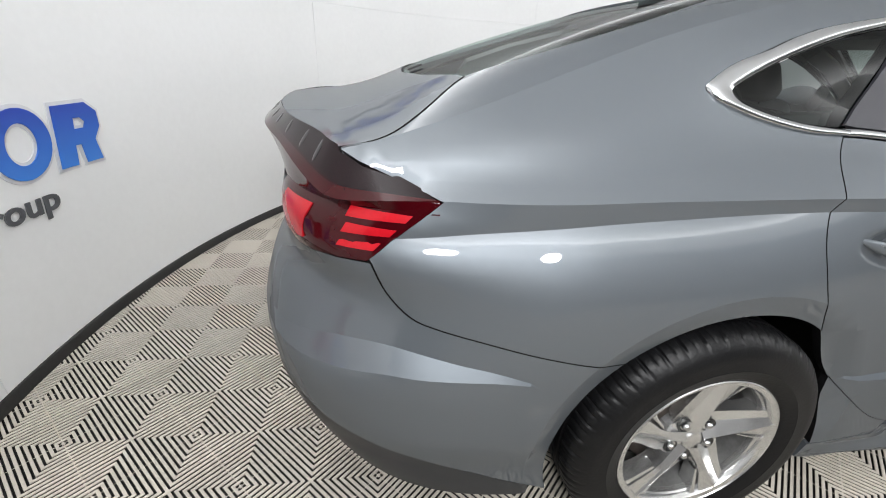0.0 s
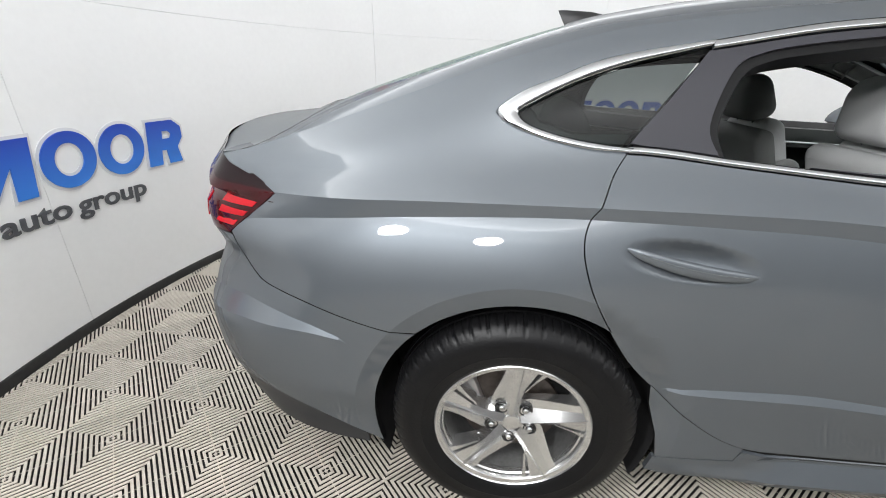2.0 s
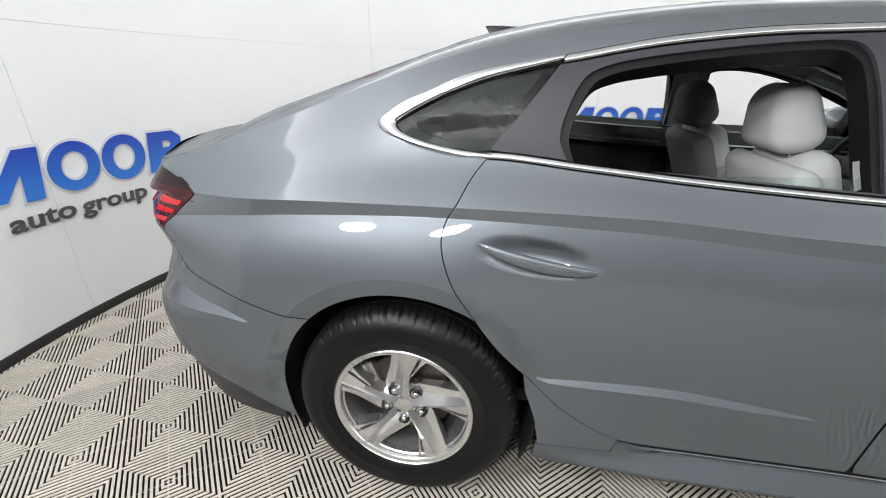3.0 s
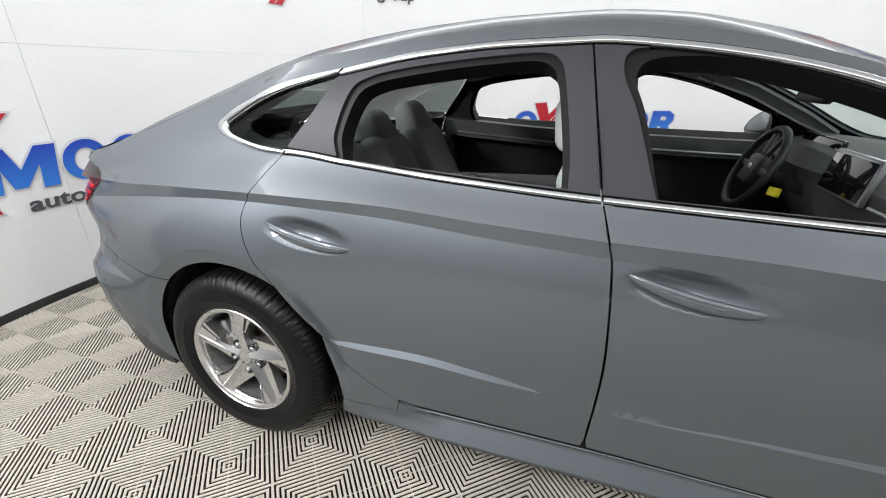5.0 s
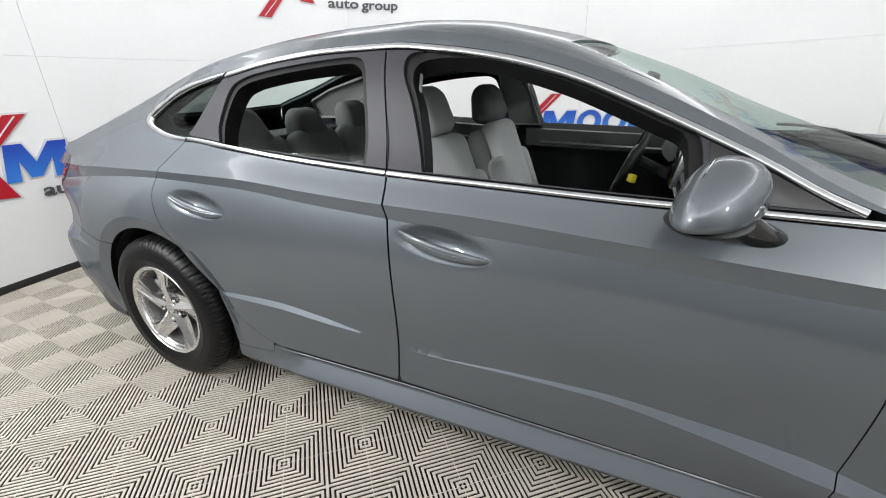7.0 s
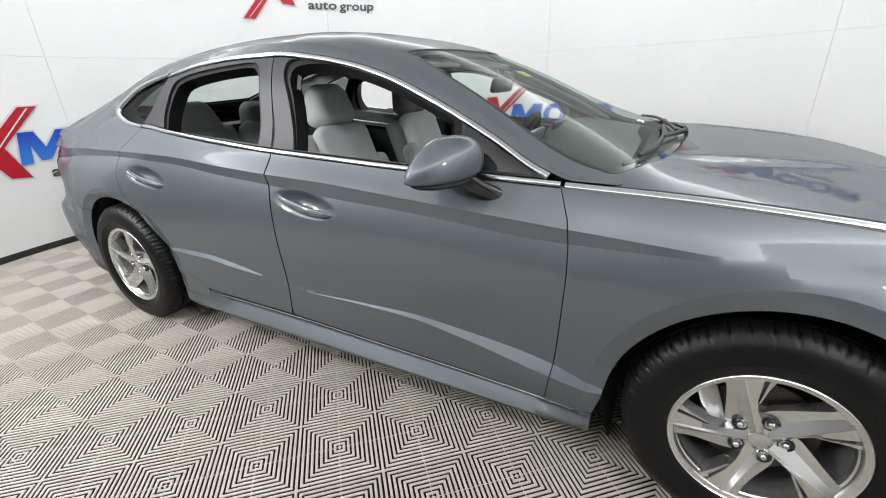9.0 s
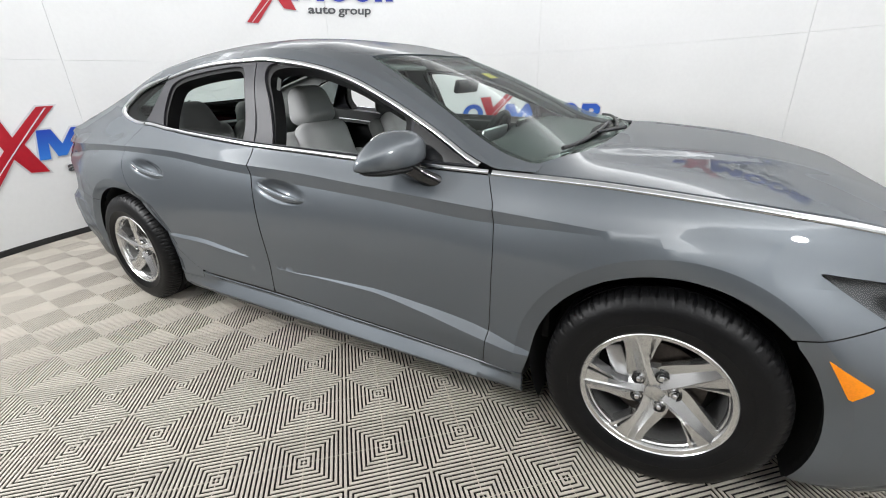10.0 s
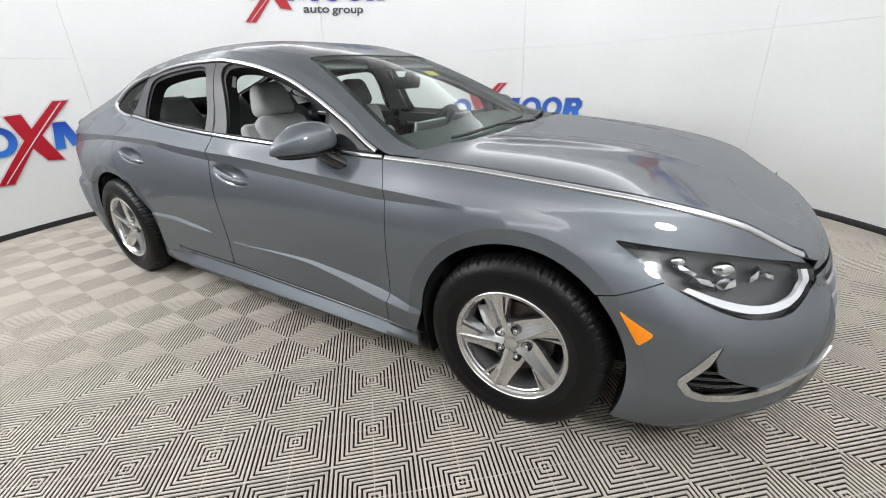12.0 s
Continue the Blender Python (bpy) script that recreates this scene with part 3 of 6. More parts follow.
def round_wall():
    seams = [179.2 - 40.2 * k for k in range(9)] + [179.2 - 360]
    low = tagged(new("wall_lower"), "lower ring of white curved wall panels", kind="structure", category="wall")
    high = tagged(new("wall_upper"), "upper ring of white curved wall panels", kind="structure", category="wall")
    for d1, d0 in zip(seams, seams[1:]):
        cuts = [d0] + [c for c in (GATE_FROM, GATE_TO) if d0 < c < d1] + [d1]
        for a, b in zip(cuts, cuts[1:]):
            open_here = GATE_FROM - 0.01 <= a and b <= GATE_TO + 0.01
            if not open_here:
                curved_panel(low, a, b, 0.0, 1.4993)
            curved_panel(high, a, b, GATE_TOP if open_here else 1.5007, BOOTH_H)
    bm = bmesh.new()
    n = 160
    prof = ((BOOTH_R - 0.012, 0.0), (BOOTH_R - 0.012, 0.042), (BOOTH_R - 0.007, 0.050), (BOOTH_R, 0.050))
    rings = [[bm.verts.new((BOOTH_X + r * math.cos(2 * math.pi * k / n), BOOTH_Y + r * math.sin(2 * math.pi * k / n), z)) for r, z in prof] for k in range(n)]
    for k in range(n):
        if GATE_FROM < (360.0 * k / n + 180) % 360 - 180 < GATE_TO:
            continue
        a, b = rings[k], rings[(k + 1) % n]
        for i in range(3):
            bm.faces.new((a[i], b[i], b[i + 1], a[i + 1]))
    tagged(part("baseboard", bm, BASE_BLACK), "black strip along the foot of the wall", "baseboard", kind="structure")
    bm = bmesh.new()
    bmesh.ops.create_circle(bm, cap_ends=True, segments=96, radius=BOOTH_R + 0.05, matrix=pose(BOOTH_X, BOOTH_Y, BOOTH_H + 0.002))
    made = bmesh.ops.extrude_face_region(bm, geom=bm.faces[:])["geom"]
    bmesh.ops.translate(bm, vec=(0, 0, 0.08), verts=[v for v in made if isinstance(v, bmesh.types.BMVert)])
    tagged(part("ceiling", bm, CEILING_GREY), "dim grey ceiling over the round booth", "ceiling", kind="structure")
    # glowing disc added out of view as the booth's main light
    bm = bmesh.new()
    bmesh.ops.create_circle(bm, cap_ends=True, segments=96, radius=BOOTH_R - 0.004, matrix=pose(BOOTH_X, BOOTH_Y, BOOTH_H - 0.05))
    made = bmesh.ops.extrude_face_region(bm, geom=bm.faces[:])["geom"]
    bmesh.ops.translate(bm, vec=(0, 0, 0.01), verts=[v for v in made if isinstance(v, bmesh.types.BMVert)])
    tagged(part("ceiling_light", bm, GLOW), "glowing disc added over the whole booth, out of view", "ceiling light")


def back_hall():
    """A dim hall behind the gate, which closes the place behind the camera."""
    bm = bmesh.new()
    x0, x1, y0, y1, h = -4.5, 7.5, -8.0, -1.2, 3.2
    for size, at in (((0.1, y1 - y0, h), (x0, (y0 + y1) / 2, h / 2)), ((0.1, y1 - y0, h), (x1, (y0 + y1) / 2, h / 2)), ((x1 - x0, 0.1, h), ((x0 + x1) / 2, y0, h / 2)), ((x1 - x0 + 0.1, y1 - y0 + 0.1, 0.1), ((x0 + x1) / 2, (y0 + y1) / 2, h + 0.25)),
                     ((2.4, 0.1, h), (x0 + 1.2, y1, h / 2)), ((2.4, 0.1, h), (x1 - 1.2, y1, h / 2))):
        block(bm, size, pose(*at))
    tagged(part("wall_hall", bm, HALL_GREY), "dim grey walls of the hall behind the booth", "wall", kind="structure")
    bm = bmesh.new()
    block(bm, (x1 - x0, y1 - y0, 0.06), pose((x0 + x1) / 2, (y0 + y1) / 2, -0.095))
    tagged(part("ground", bm, CONCRETE), "grey concrete floor of the hall", "floor", kind="structure")


TILE, TILE_TURN, TILE_X, TILE_Y = 0.2848, 41.75, 1.8085, -1.368


def tile_mesh():
    """One floor tile: square ribs round its middle, their lower walls coloured near black for groove shade."""
    V, F, M = [], [], []
    n, h = 9, TILE / 2
    pitch = h / n
    for k in range(n + 1):
        mid = k * pitch
        rows = ((mid - 0.0047, -0.016), (mid - 0.0046, -0.0036), (mid - 0.0045, -0.0007), (mid - 0.0039, 0.0), (mid + 0.0039, 0.0), (mid + 0.0045, -0.0007), (mid + 0.0046, -0.0036), (mid + 0.0047, -0.016))
        if k == 0:
            rows = ((0.0, 0.0),) + rows[4:]
        if k == n:
            rows = rows[:4] + ((h, 0.0),)
        q = len(V)
        for r, z in rows:
            V += [(-r, -r, z), (r, -r, z), (r, r, z), (-r, r, z)]
        for j in range(4):
            for s in range(len(rows) - 1):
                a, b = q + 4 * s, q + 4 * s + 4
                F.append((a + j, b + j, b + (j + 1) % 4, a + (j + 1) % 4))
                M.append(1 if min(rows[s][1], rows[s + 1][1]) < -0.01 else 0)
    for ax in (0, 1):
        q = len(V)
        c = [(-h, -0.0015, -0.0012), (h, -0.0015, -0.0012), (h, 0.0015, -0.0012), (-h, 0.0015, -0.0012)]
        V += [(y, x, z) if ax else (x, y, z) for x, y, z in c]
        F.append((q, q + 3, q + 2, q + 1) if ax else (q, q + 1, q + 2, q + 3))
        M.append(0)
    return V, F, M


def tiled_floor():
    bm = bmesh.new()
    bmesh.ops.create_circle(bm, cap_ends=True, segments=96, radius=BOOTH_R + 0.1, matrix=pose(BOOTH_X, BOOTH_Y, -0.0140))
    made = bmesh.ops.extrude_face_region(bm, geom=bm.faces[:])["geom"]
    bmesh.ops.translate(bm, vec=(0, 0, -0.05), verts=[v for v in made if isinstance(v, bmesh.types.BMVert)])
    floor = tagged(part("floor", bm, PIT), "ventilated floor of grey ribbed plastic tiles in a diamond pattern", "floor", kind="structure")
    V, F, M = tile_mesh()
    me = bpy.data.meshes.new("floor_tile")
    me.from_pydata(V, [], F)
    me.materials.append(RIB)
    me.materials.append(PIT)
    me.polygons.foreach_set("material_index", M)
    ca, sa = math.cos(radians(TILE_TURN)), math.sin(radians(TILE_TURN))
    places = []
    for i in range(-24, 24):
        for j in range(-24, 24):
            x, y = TILE_X + TILE * (i * ca - j * sa), TILE_Y + TILE * (i * sa + j * ca)
            if math.hypot(x - BOOTH_X, y - BOOTH_Y) < BOOTH_R + 0.19:
                places.append((x, y))
    near = sorted(places, key=lambda p: abs(p[1] + 1.1) + 0.12 * abs(p[0] - 1.0))[:300]
    keep = set(near)
    for x, y in near:
        ob = new("floor_tile", me)
        ob.parent = floor
        ob.matrix_basis = pose(x, y, 0, 0, 0, TILE_TURN)
    V2, F2, M2 = [], [], []
    for x, y in places:
        if (x, y) in keep:
            continue
        q = len(V2)
        V2 += [(x + a * ca - b * sa, y + a * sa + b * ca, c) for a, b, c in V]
        F2 += [tuple(k + q for k in f) for f in F]
        M2 += M
    rest = tagged(mesh_object("floor_tiles_beyond", V2, F2, RIB, floor), "grey ribbed floor tiles farther off", kind="stuff")
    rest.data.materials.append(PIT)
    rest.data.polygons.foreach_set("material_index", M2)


def wall_sign(turn, lift_z, label):
    """A printed sign on the round wall: rings, a red cross, blocks and two words."""
    s0 = tagged(new("wall_sign"), label, "sign", group="signs on the wall")

    def bent(depth):
        def fn(a, z):
            t = np.radians(turn) - a / BOOTH_R
            return BOOTH_X + (BOOTH_R - depth) * np.cos(t), BOOTH_Y + (BOOTH_R - depth) * np.sin(t), z + lift_z
        return fn

    def ring(cx, cz, rx, rz, n=36):
        return [(cx + rx * math.cos(2 * math.pi * k / n) + 0.10 * rz * math.sin(2 * math.pi * k / n), cz + rz * math.sin(2 * math.pi * k / n)) for k in range(n)]

    def grown(poly, d):
        out = []
        q = np.array(poly)
        n = len(q)
        area = 0.5 * np.sum(q[:, 0] * np.roll(q[:, 1], -1) - np.roll(q[:, 0], -1) * q[:, 1])
        for i in range(n):
            a, b, e = q[i - 1], q[i], q[(i + 1) % n]
            d1, d2 = (b - a) / max(np.linalg.norm(b - a), 1e-9), (e - b) / max(np.linalg.norm(e - b), 1e-9)
            m = np.array((d1[1] + d2[1], -d1[0] - d2[0]))
            m = m / max(np.linalg.norm(m), 1e-9) / max(0.5, math.sqrt(max(0.0, (1 + d1 @ d2) / 2)))
            out.append(tuple(b + m * d * (1 if area > 0 else -1)))
        return out

    def lay(name, outline, mat, holes=(), depth=0.010):
        plate(name, [sheet(grown(outline, 0.014), bent(0.004), 0.05, [grown(h, -0.012) for h in holes], rim=0.004)], SIGN_HALO, s0)
        ob = plate(name.replace("border", "shape"), [sheet(outline, bent(depth), 0.05, holes, rim=0.005)], mat, s0)
        return ob
    def words(text, a0, a1, base):
        """Grey letters, bent onto the wall."""
        cu = bpy.data.curves.new(text, "FONT")
        cu.body, cu.size, cu.extrude, cu.offset = text, 0.124, 0.0025, 0.0024
        cu.resolution_u = 4
        tmp = bpy.data.objects.new(text, cu)
        scene.collection.objects.link(tmp)
        bpy.context.view_layer.update()
        me = bpy.data.meshes.new_from_object(tmp.evaluated_get(bpy.context.evaluated_depsgraph_get()))
        bpy.data.objects.remove(tmp)
        xs = [v.co.x for v in me.vertices]
        lo, k = min(xs), (a1 - a0) / (max(xs) - min(xs))
        for v in me.vertices:
            x, y, z = v.co
            px, py, pz = bent(0.006 + z)(a0 + (x - lo) * k + 0.10 * y, base + y)
            v.co = (float(px), float(py), float(pz))
        me.materials.clear()
        me.materials.append(SIGN_GREY)
        ob = new("lettering", me)
        ob.parent = s0
        tagged(ob, "dark grey lettering")
    for cx, rx in ((0.515, 0.133), (1.460, 0.133), (1.737, 0.128)):
        lay("ring_border", ring(cx, 0.822, rx, 0.126), SIGN_BLUE, [ring(cx, 0.822, rx * 0.52, 0.074)])
    lay("red_cross_border", [(0.39, 0.462), (0.505, 0.455), (0.738, 0.738), (0.815, 0.612), (0.945, 0.598), (0.842, 0.842), (1.137, 1.132), (1.016, 1.132), (0.782, 0.905), (0.747, 1.036), (0.618, 1.028), (0.697, 0.812)], SIGN_RED)
    lay("stripe_border", [(0.446, 0.47), (0.455, 0.47), (1.078, 1.12), (1.066, 1.12)], SIGN_HALO, depth=0.013)
    lay("notched_block_border", [(0.905, 0.698), (0.985, 0.698), (1.008, 0.835), (1.045, 0.715), (1.110, 0.715), (1.205, 0.838), (1.190, 0.698), (1.275, 0.698), (1.312, 0.944), (1.205, 0.944), (1.105, 0.815), (1.055, 0.944), (0.952, 0.944)], SIGN_BLUE)
    lay("rounded_block_border", [(1.872, 0.698), (1.955, 0.698), (1.968, 0.775), (2.000, 0.775), (2.005, 0.698), (2.088, 0.698), (2.075, 0.785), (2.115, 0.835), (2.118, 0.895), (2.07, 0.936), (1.908, 0.936)], SIGN_BLUE, [[(1.985, 0.838), (2.035, 0.838), (2.048, 0.860), (2.03, 0.880), (1.992, 0.880)]])
    words("auto", 1.078, 1.392, 0.572)
    words("group", 1.424, 1.810, 0.566)


round_wall()
back_hall()
tiled_floor()
wall_sign(199.5, 0.003, "blue, red and grey printed sign on the white wall")
wall_sign(119.5, -0.035, "blue, red and grey printed sign on the white wall")
wall_sign(158.7, 1.43, "blue, red and grey printed sign high on the white wall")
wall_sign(77.8, 1.43, "blue, red and grey printed sign high on the white wall")


# ---- the car ----
car = tagged(new("sedan_car"), "grey metallic four-door fastback sedan with its near windows lowered", "car")

DOOR_REAR_EDGE = [(0.215, 1.056), (0.182, 1.012), (0.155, 0.962), (0.130, 0.92), (0.121, 0.876), (0.130, 0.823), (0.158, 0.752), (0.212, 0.658), (0.292, 0.544), (0.405, 0.438), (0.511, 0.358), (0.575, 0.324), (0.615, 0.311)]
B_LINE = [(1.148, 0.99), (1.176, 0.90), (1.187, 0.83), (1.197, 0.63), (1.192, 0.48), (1.178, 0.325)]
FRONT_DOOR_EDGE = [(2.272, 0.946), (2.300, 0.88), (2.309, 0.852), (2.319, 0.753), (2.319, 0.663), (2.310, 0.50), (2.301, 0.40), (2.282, 0.27)]
GAP = 0.0030


def belt_line(x):
    return belt_z(x) - 0.004


def dented(cx, cz, rx, rz, depth):
    """The flank with a shallow bowl behind a door handle."""
    def fn(u, z):
        x, w = flank(u, z)
        q = ((u - cx) / rx) ** 2 + ((z - cz + 0.10 * (u - cx)) / rz) ** 2
        return x, -(w - depth * np.clip(1 - q, 0, 1) ** 1.7), z
    return fn


def swept(path, sizes, mat, name, parent, label="", n=16, power=2.4):
    """A rounded bar whose oval section (width, height) changes along a line."""
    bm = bmesh.new()
    pts = [Vector(p) for p in path]
    rings = []
    for i, p in enumerate(pts):
        d = (pts[min(i + 1, len(pts) - 1)] - pts[max(i - 1, 0)]).normalized()
        sidew = d.cross(Vector((0, 0, 1))).normalized()
        up = sidew.cross(d)
        a, b = sizes[i]
        ring = []
        for k in range(n):
            t = 2 * math.pi * k / n
            c, s = math.cos(t), math.sin(t)
            ring.append(bm.verts.new(p + sidew * (a * math.copysign(abs(c) ** (2 / power), c)) + up * (b * math.copysign(abs(s) ** (2 / power), s))))
        rings.append(ring)
    for a, b in zip(rings, rings[1:]):
        for k in range(n):
            bm.faces.new((a[k], a[(k + 1) % n], b[(k + 1) % n], b[k]))
    bm.faces.new(rings[0][::-1]), bm.faces.new(rings[-1])
    return part(name, bm, mat, parent, label, smooth=50)


def flip_y(ob_list, sign):
    if sign < 0:
        for ob in ob_list:
            me = ob.data
            me.transform(Matrix.Diagonal((1, -1, 1, 1)))
            me.flip_normals()
    return ob_list


def on_flank(x, z, out=0.0):
    w = float(flank(along(x, z), z)[1])
    return Vector((x, -w - out, z))


def trim_strip(name, line, half, parent, label, sign, proud=0.0055):
    """A bright strip with a rounded face laid along a line (x, z) of the flank."""
    bm = bmesh.new()
    p = np.array(uz(line))
    e = 1e-3

    def at(q):
        return np.stack(side(q[:, 0], q[:, 1]), 1)
    base = at(p)
    d = np.gradient(base, axis=0)
    d /= np.linalg.norm(d, axis=1)[:, None]
    up = at(p + (0, e)) - at(p - (0, e))
    n = np.cross(up, d)
    n /= np.linalg.norm(n, axis=1)[:, None]
    n *= np.where(n[:, 1] > 0, -1, 1)[:, None]
    w = np.cross(d, n)
    w *= np.where(w[:, 2] < 0, -1, 1)[:, None]
    rings = []
    for i in range(len(p)):
        rings.append([bm.verts.new(base[i] + w[i] * (half * s) + n[i] * h) for s, h in ((-1, -0.006), (-1, proud * 0.35), (-0.78, proud * 0.8), (-0.35, proud), (0.25, proud), (0.72, proud * 0.75), (1, proud * 0.3), (1, -0.006))])
    for a, b in zip(rings, rings[1:]):
        for k in range(7):
            bm.faces.new((a[k], a[k + 1], b[k + 1], b[k]))
    bm.faces.new(rings[0]), bm.faces.new(rings[-1][::-1])
    ob = part(name, bm, CHROME, parent, label, smooth=60)
    flip_y([ob], sign)
    return ob


def band(name, outer, inner, mat, parent, label, sign, proud=0.009):
    """A raised strip between two lines (x, z) of the flank, with a crowned face."""
    def even(line, n=90):
        p = np.array(curve(line, 5))
        d = np.concatenate([[0], np.cumsum(np.linalg.norm(np.diff(p, axis=0), axis=1))])
        t = np.linspace(0, d[-1], n)
        return np.stack([np.interp(t, d, p[:, k]) for k in (0, 1)], 1)
    a, b = even(outer), even(inner)
    rows = []
    for s, h in ((0.0, -0.006), (0.0, 0.003), (0.12, 0.0075), (0.35, proud), (0.62, proud * 0.95), (0.88, 0.006), (1.0, 0.001), (1.0, -0.008)):
        q = a + (b - a) * s
        x, w = flank(along(q[:, 0], q[:, 1]), q[:, 1])
        rows.append(np.stack([x, -w - h, q[:, 1] + 0.35 * h], 1))
    bm = bmesh.new()
    V = [[bm.verts.new(p) for p in r] for r in rows]
    for r0, r1 in zip(V, V[1:]):
        for k in range(len(r0) - 1):
            bm.faces.new((r0[k], r0[k + 1], r1[k + 1], r1[k]))
    ob = part(name, bm, mat, parent, label, smooth=60)
    flip_y([ob], sign)
    return ob


def quarter_panel(sign):
    o = arc(0, 0.335, ARCH, 131, 28)
    o += [(0.352, 0.43), (0.385, 0.335), (0.40, 0.250), (0.505, 0.256), (0.600, 0.262), (0.610, 0.300)]
    o += [(x - GAP, z) for x, z in curve(DOOR_REAR_EDGE, 5)[::-1]]
    tail = [(0.205, 1.058), (0.12, 1.064), (0.02, 1.084), (-0.05, 1.108), (-0.085, 1.130), (-0.078, 1.150), (-0.02, 1.185)]
    o += curve(tail, 4)
    o += run(trim_z, 0.05, 2.27, 0.05, 0.002)
    o += run(lambda x: belt_z(x) + 0.0165, 2.30, 2.42, 0.04)
    o += run(edge_z, 2.42, -0.80, 0.05)
    o += [(-0.815, 1.012), (-0.72, 0.970), (-0.633, 0.936), (-0.702, 0.882), (-0.771, 0.827)]
    o += curve([(-0.767, 0.821), (-0.739, 0.756), (-0.695, 0.712), (-0.64, 0.695), (-0.536, 0.675), (-0.358, 0.634), (-0.262, 0.618)], 4)
    s = sheet(uz(o), side, 0.035, lines=CREASES + LIP_LINES[:1])
    return plate("quarter_panel", [s], PAINT, car, "", sign, CAR_MID)


def side_door(front, sign):
    if front:
        rear_edge = [(x + GAP, z) for x, z in curve(B_LINE, 5)]
        lead = curve(FRONT_DOOR_EDGE, 5)
        cx, cz, x0, x1 = 1.358, 0.818, 1.224, 1.494
        low = [(1.186, 0.303), (2.25, 0.268)]
    else:
        rear_edge = curve(DOOR_REAR_EDGE, 5)
        lead = [(x - GAP, z) for x, z in curve(B_LINE, 5)]
        cx, cz, x0, x1 = 0.355, 0.846, 0.214, 0.496
        low = [(0.66, 0.305), (1.168, 0.303)]
    a, b = rear_edge[0][0], lead[0][0]
    o = run(belt_line, a, b, 0.05) + lead + low[::-1] + rear_edge[::-1]
    dots = [(cx + 0.155 * r * math.cos(t), cz - 0.10 * 0.155 * r * math.cos(t) + 0.050 * r * math.sin(t)) for r in (0.12, 0.3, 0.5, 0.7, 0.85, 0.95, 1.0, 1.06) for t in np.linspace(0, 2 * math.pi, max(6, int(40 * r)), endpoint=False)]
    s = sheet(o, dented(cx, cz, 0.158, 0.050, 0.030), 0.035, lines=CREASES, extra=dots)
    door = plate("front_door" if front else "rear_door", [s], PAINT, car, "", sign, CAR_MID)
    bar, sizes = [], []
    for k in range(13):
        t = k / 12
        x = x0 + (x1 - x0) * t
        z = cz + 0.024 - 0.052 * t - 0.010 * math.sin(math.pi * t)
        bulge = math.sin(math.pi * min(1, max(0, t))) ** 0.5
        p = on_flank(x, z, -0.004 + 0.016 * bulge)
        bar.append(p)
        sizes.append((0.004 + 0.006 * bulge, 0.004 + 0.013 * bulge))
    h = swept(bar, sizes, PAINT, "door_handle", door)
    # thin chrome bar that draws a highlight along the body-coloured handle
    strip = swept([p + Vector((0, -0.0065, 0.004)) for p in bar[1:-1]], [(0.0036, 0.0009)] * 11, CHROME, "handle_accent", door, "thin bright line laid on the handle as its highlight", n=8)
    flip_y([h, strip], sign)
    # chrome strip along the foot of the windows
    trim_strip("belt_trim", run(lambda x: belt_z(x) + 0.006, a, b, 0.03), 0.0085, door, "bright chrome belt strip", sign)
    # window frame with its opening
    if front:
        frame_o = run(lambda x: belt_z(x) + 0.017, 1.149, 1.93, 0.06) + run(lambda x: belt_z(x) + 0.017, 1.96, 2.235, 0.05) + run(trim_z, 2.19, 1.092, 0.05, -0.020)
        opening = [(1.268, float(belt_z(1.27)) + 0.022), (1.222, 1.174), (1.193, 1.248), (1.200, 1.285), (1.235, 1.301), (1.303, 1.304), (1.38, 1.298), (1.455, 1.284), (1.56, 1.255), (1.665, 1.219), (1.76, 1.178), (1.853, 1.136), (1.908, 1.108), (1.922, 1.045), (1.926, 0.974)]
        seal_o = [(1.262, float(belt_z(1.27)) + 0.019), (1.205, 1.174), (1.165, 1.262), (1.172, 1.312), (1.235, 1.320), (1.31, 1.318), (1.39, 1.309), (1.46, 1.294), (1.57, 1.264), (1.672, 1.228), (1.77, 1.186), (1.862, 1.143), (1.932, 1.110), (1.95, 1.045), (1.955, 0.971)]
    else:
        frame_o = [(0.222, 1.078)] + run(lambda x: belt_z(x) + 0.017, 0.25, 1.1425, 0.06) + run(trim_z, 1.0865, 0.405, 0.05, -0.020) + [(0.38, 1.274), (0.30, 1.17)]
        opening = [(0.428, 1.052), (0.412, 1.12), (0.452, 1.222), (0.505, 1.256), (0.60, 1.274), (0.744, 1.291), (0.86, 1.300), (0.955, 1.303), (0.995, 1.290), (1.018, 1.25), (1.044, 1.10), (1.052, 1.012)]
        seal_o = [(0.412, 1.053), (0.390, 1.12), (0.432, 1.235), (0.495, 1.272), (0.60, 1.291), (0.744, 1.306), (0.86, 1.314), (0.968, 1.317), (1.014, 1.302), (1.036, 1.25), (1.062, 1.10), (1.068, 1.010)]
    opening, seal_o = (curve(q, 5) for q in (opening, seal_o))
    plate("window_frame", [sheet(frame_o, side, 0.045, [seal_o], rim=0.05)], CHARCOAL, door, "satin charcoal window frame", sign, CAR_MID)
    plate("window_seal", [sheet(seal_o, side, 0.045, [opening], lift=-0.010, rim=0.060)], SEAL_AND_SHADE, door, "black rubber window seal", sign, CAR_MID)
    # glass wound down: a low strip is left
    if front:
        if sign > 0:
            sail = [(1.965, 0.975), (1.958, 1.09), (2.05, 1.045), (2.20, 0.968)]
            plate("corner_pane", [sheet(sail, side, 0.04, lift=0.002, rim=0.003)], GLOSS_BLACK, door, "dark fixed corner pane", sign, CAR_MID)
    else:
        pane = [(0.60, 1.035), (0.80, 1.042), (1.052, 1.045), (1.055, 0.99), (0.60, 1.01)]
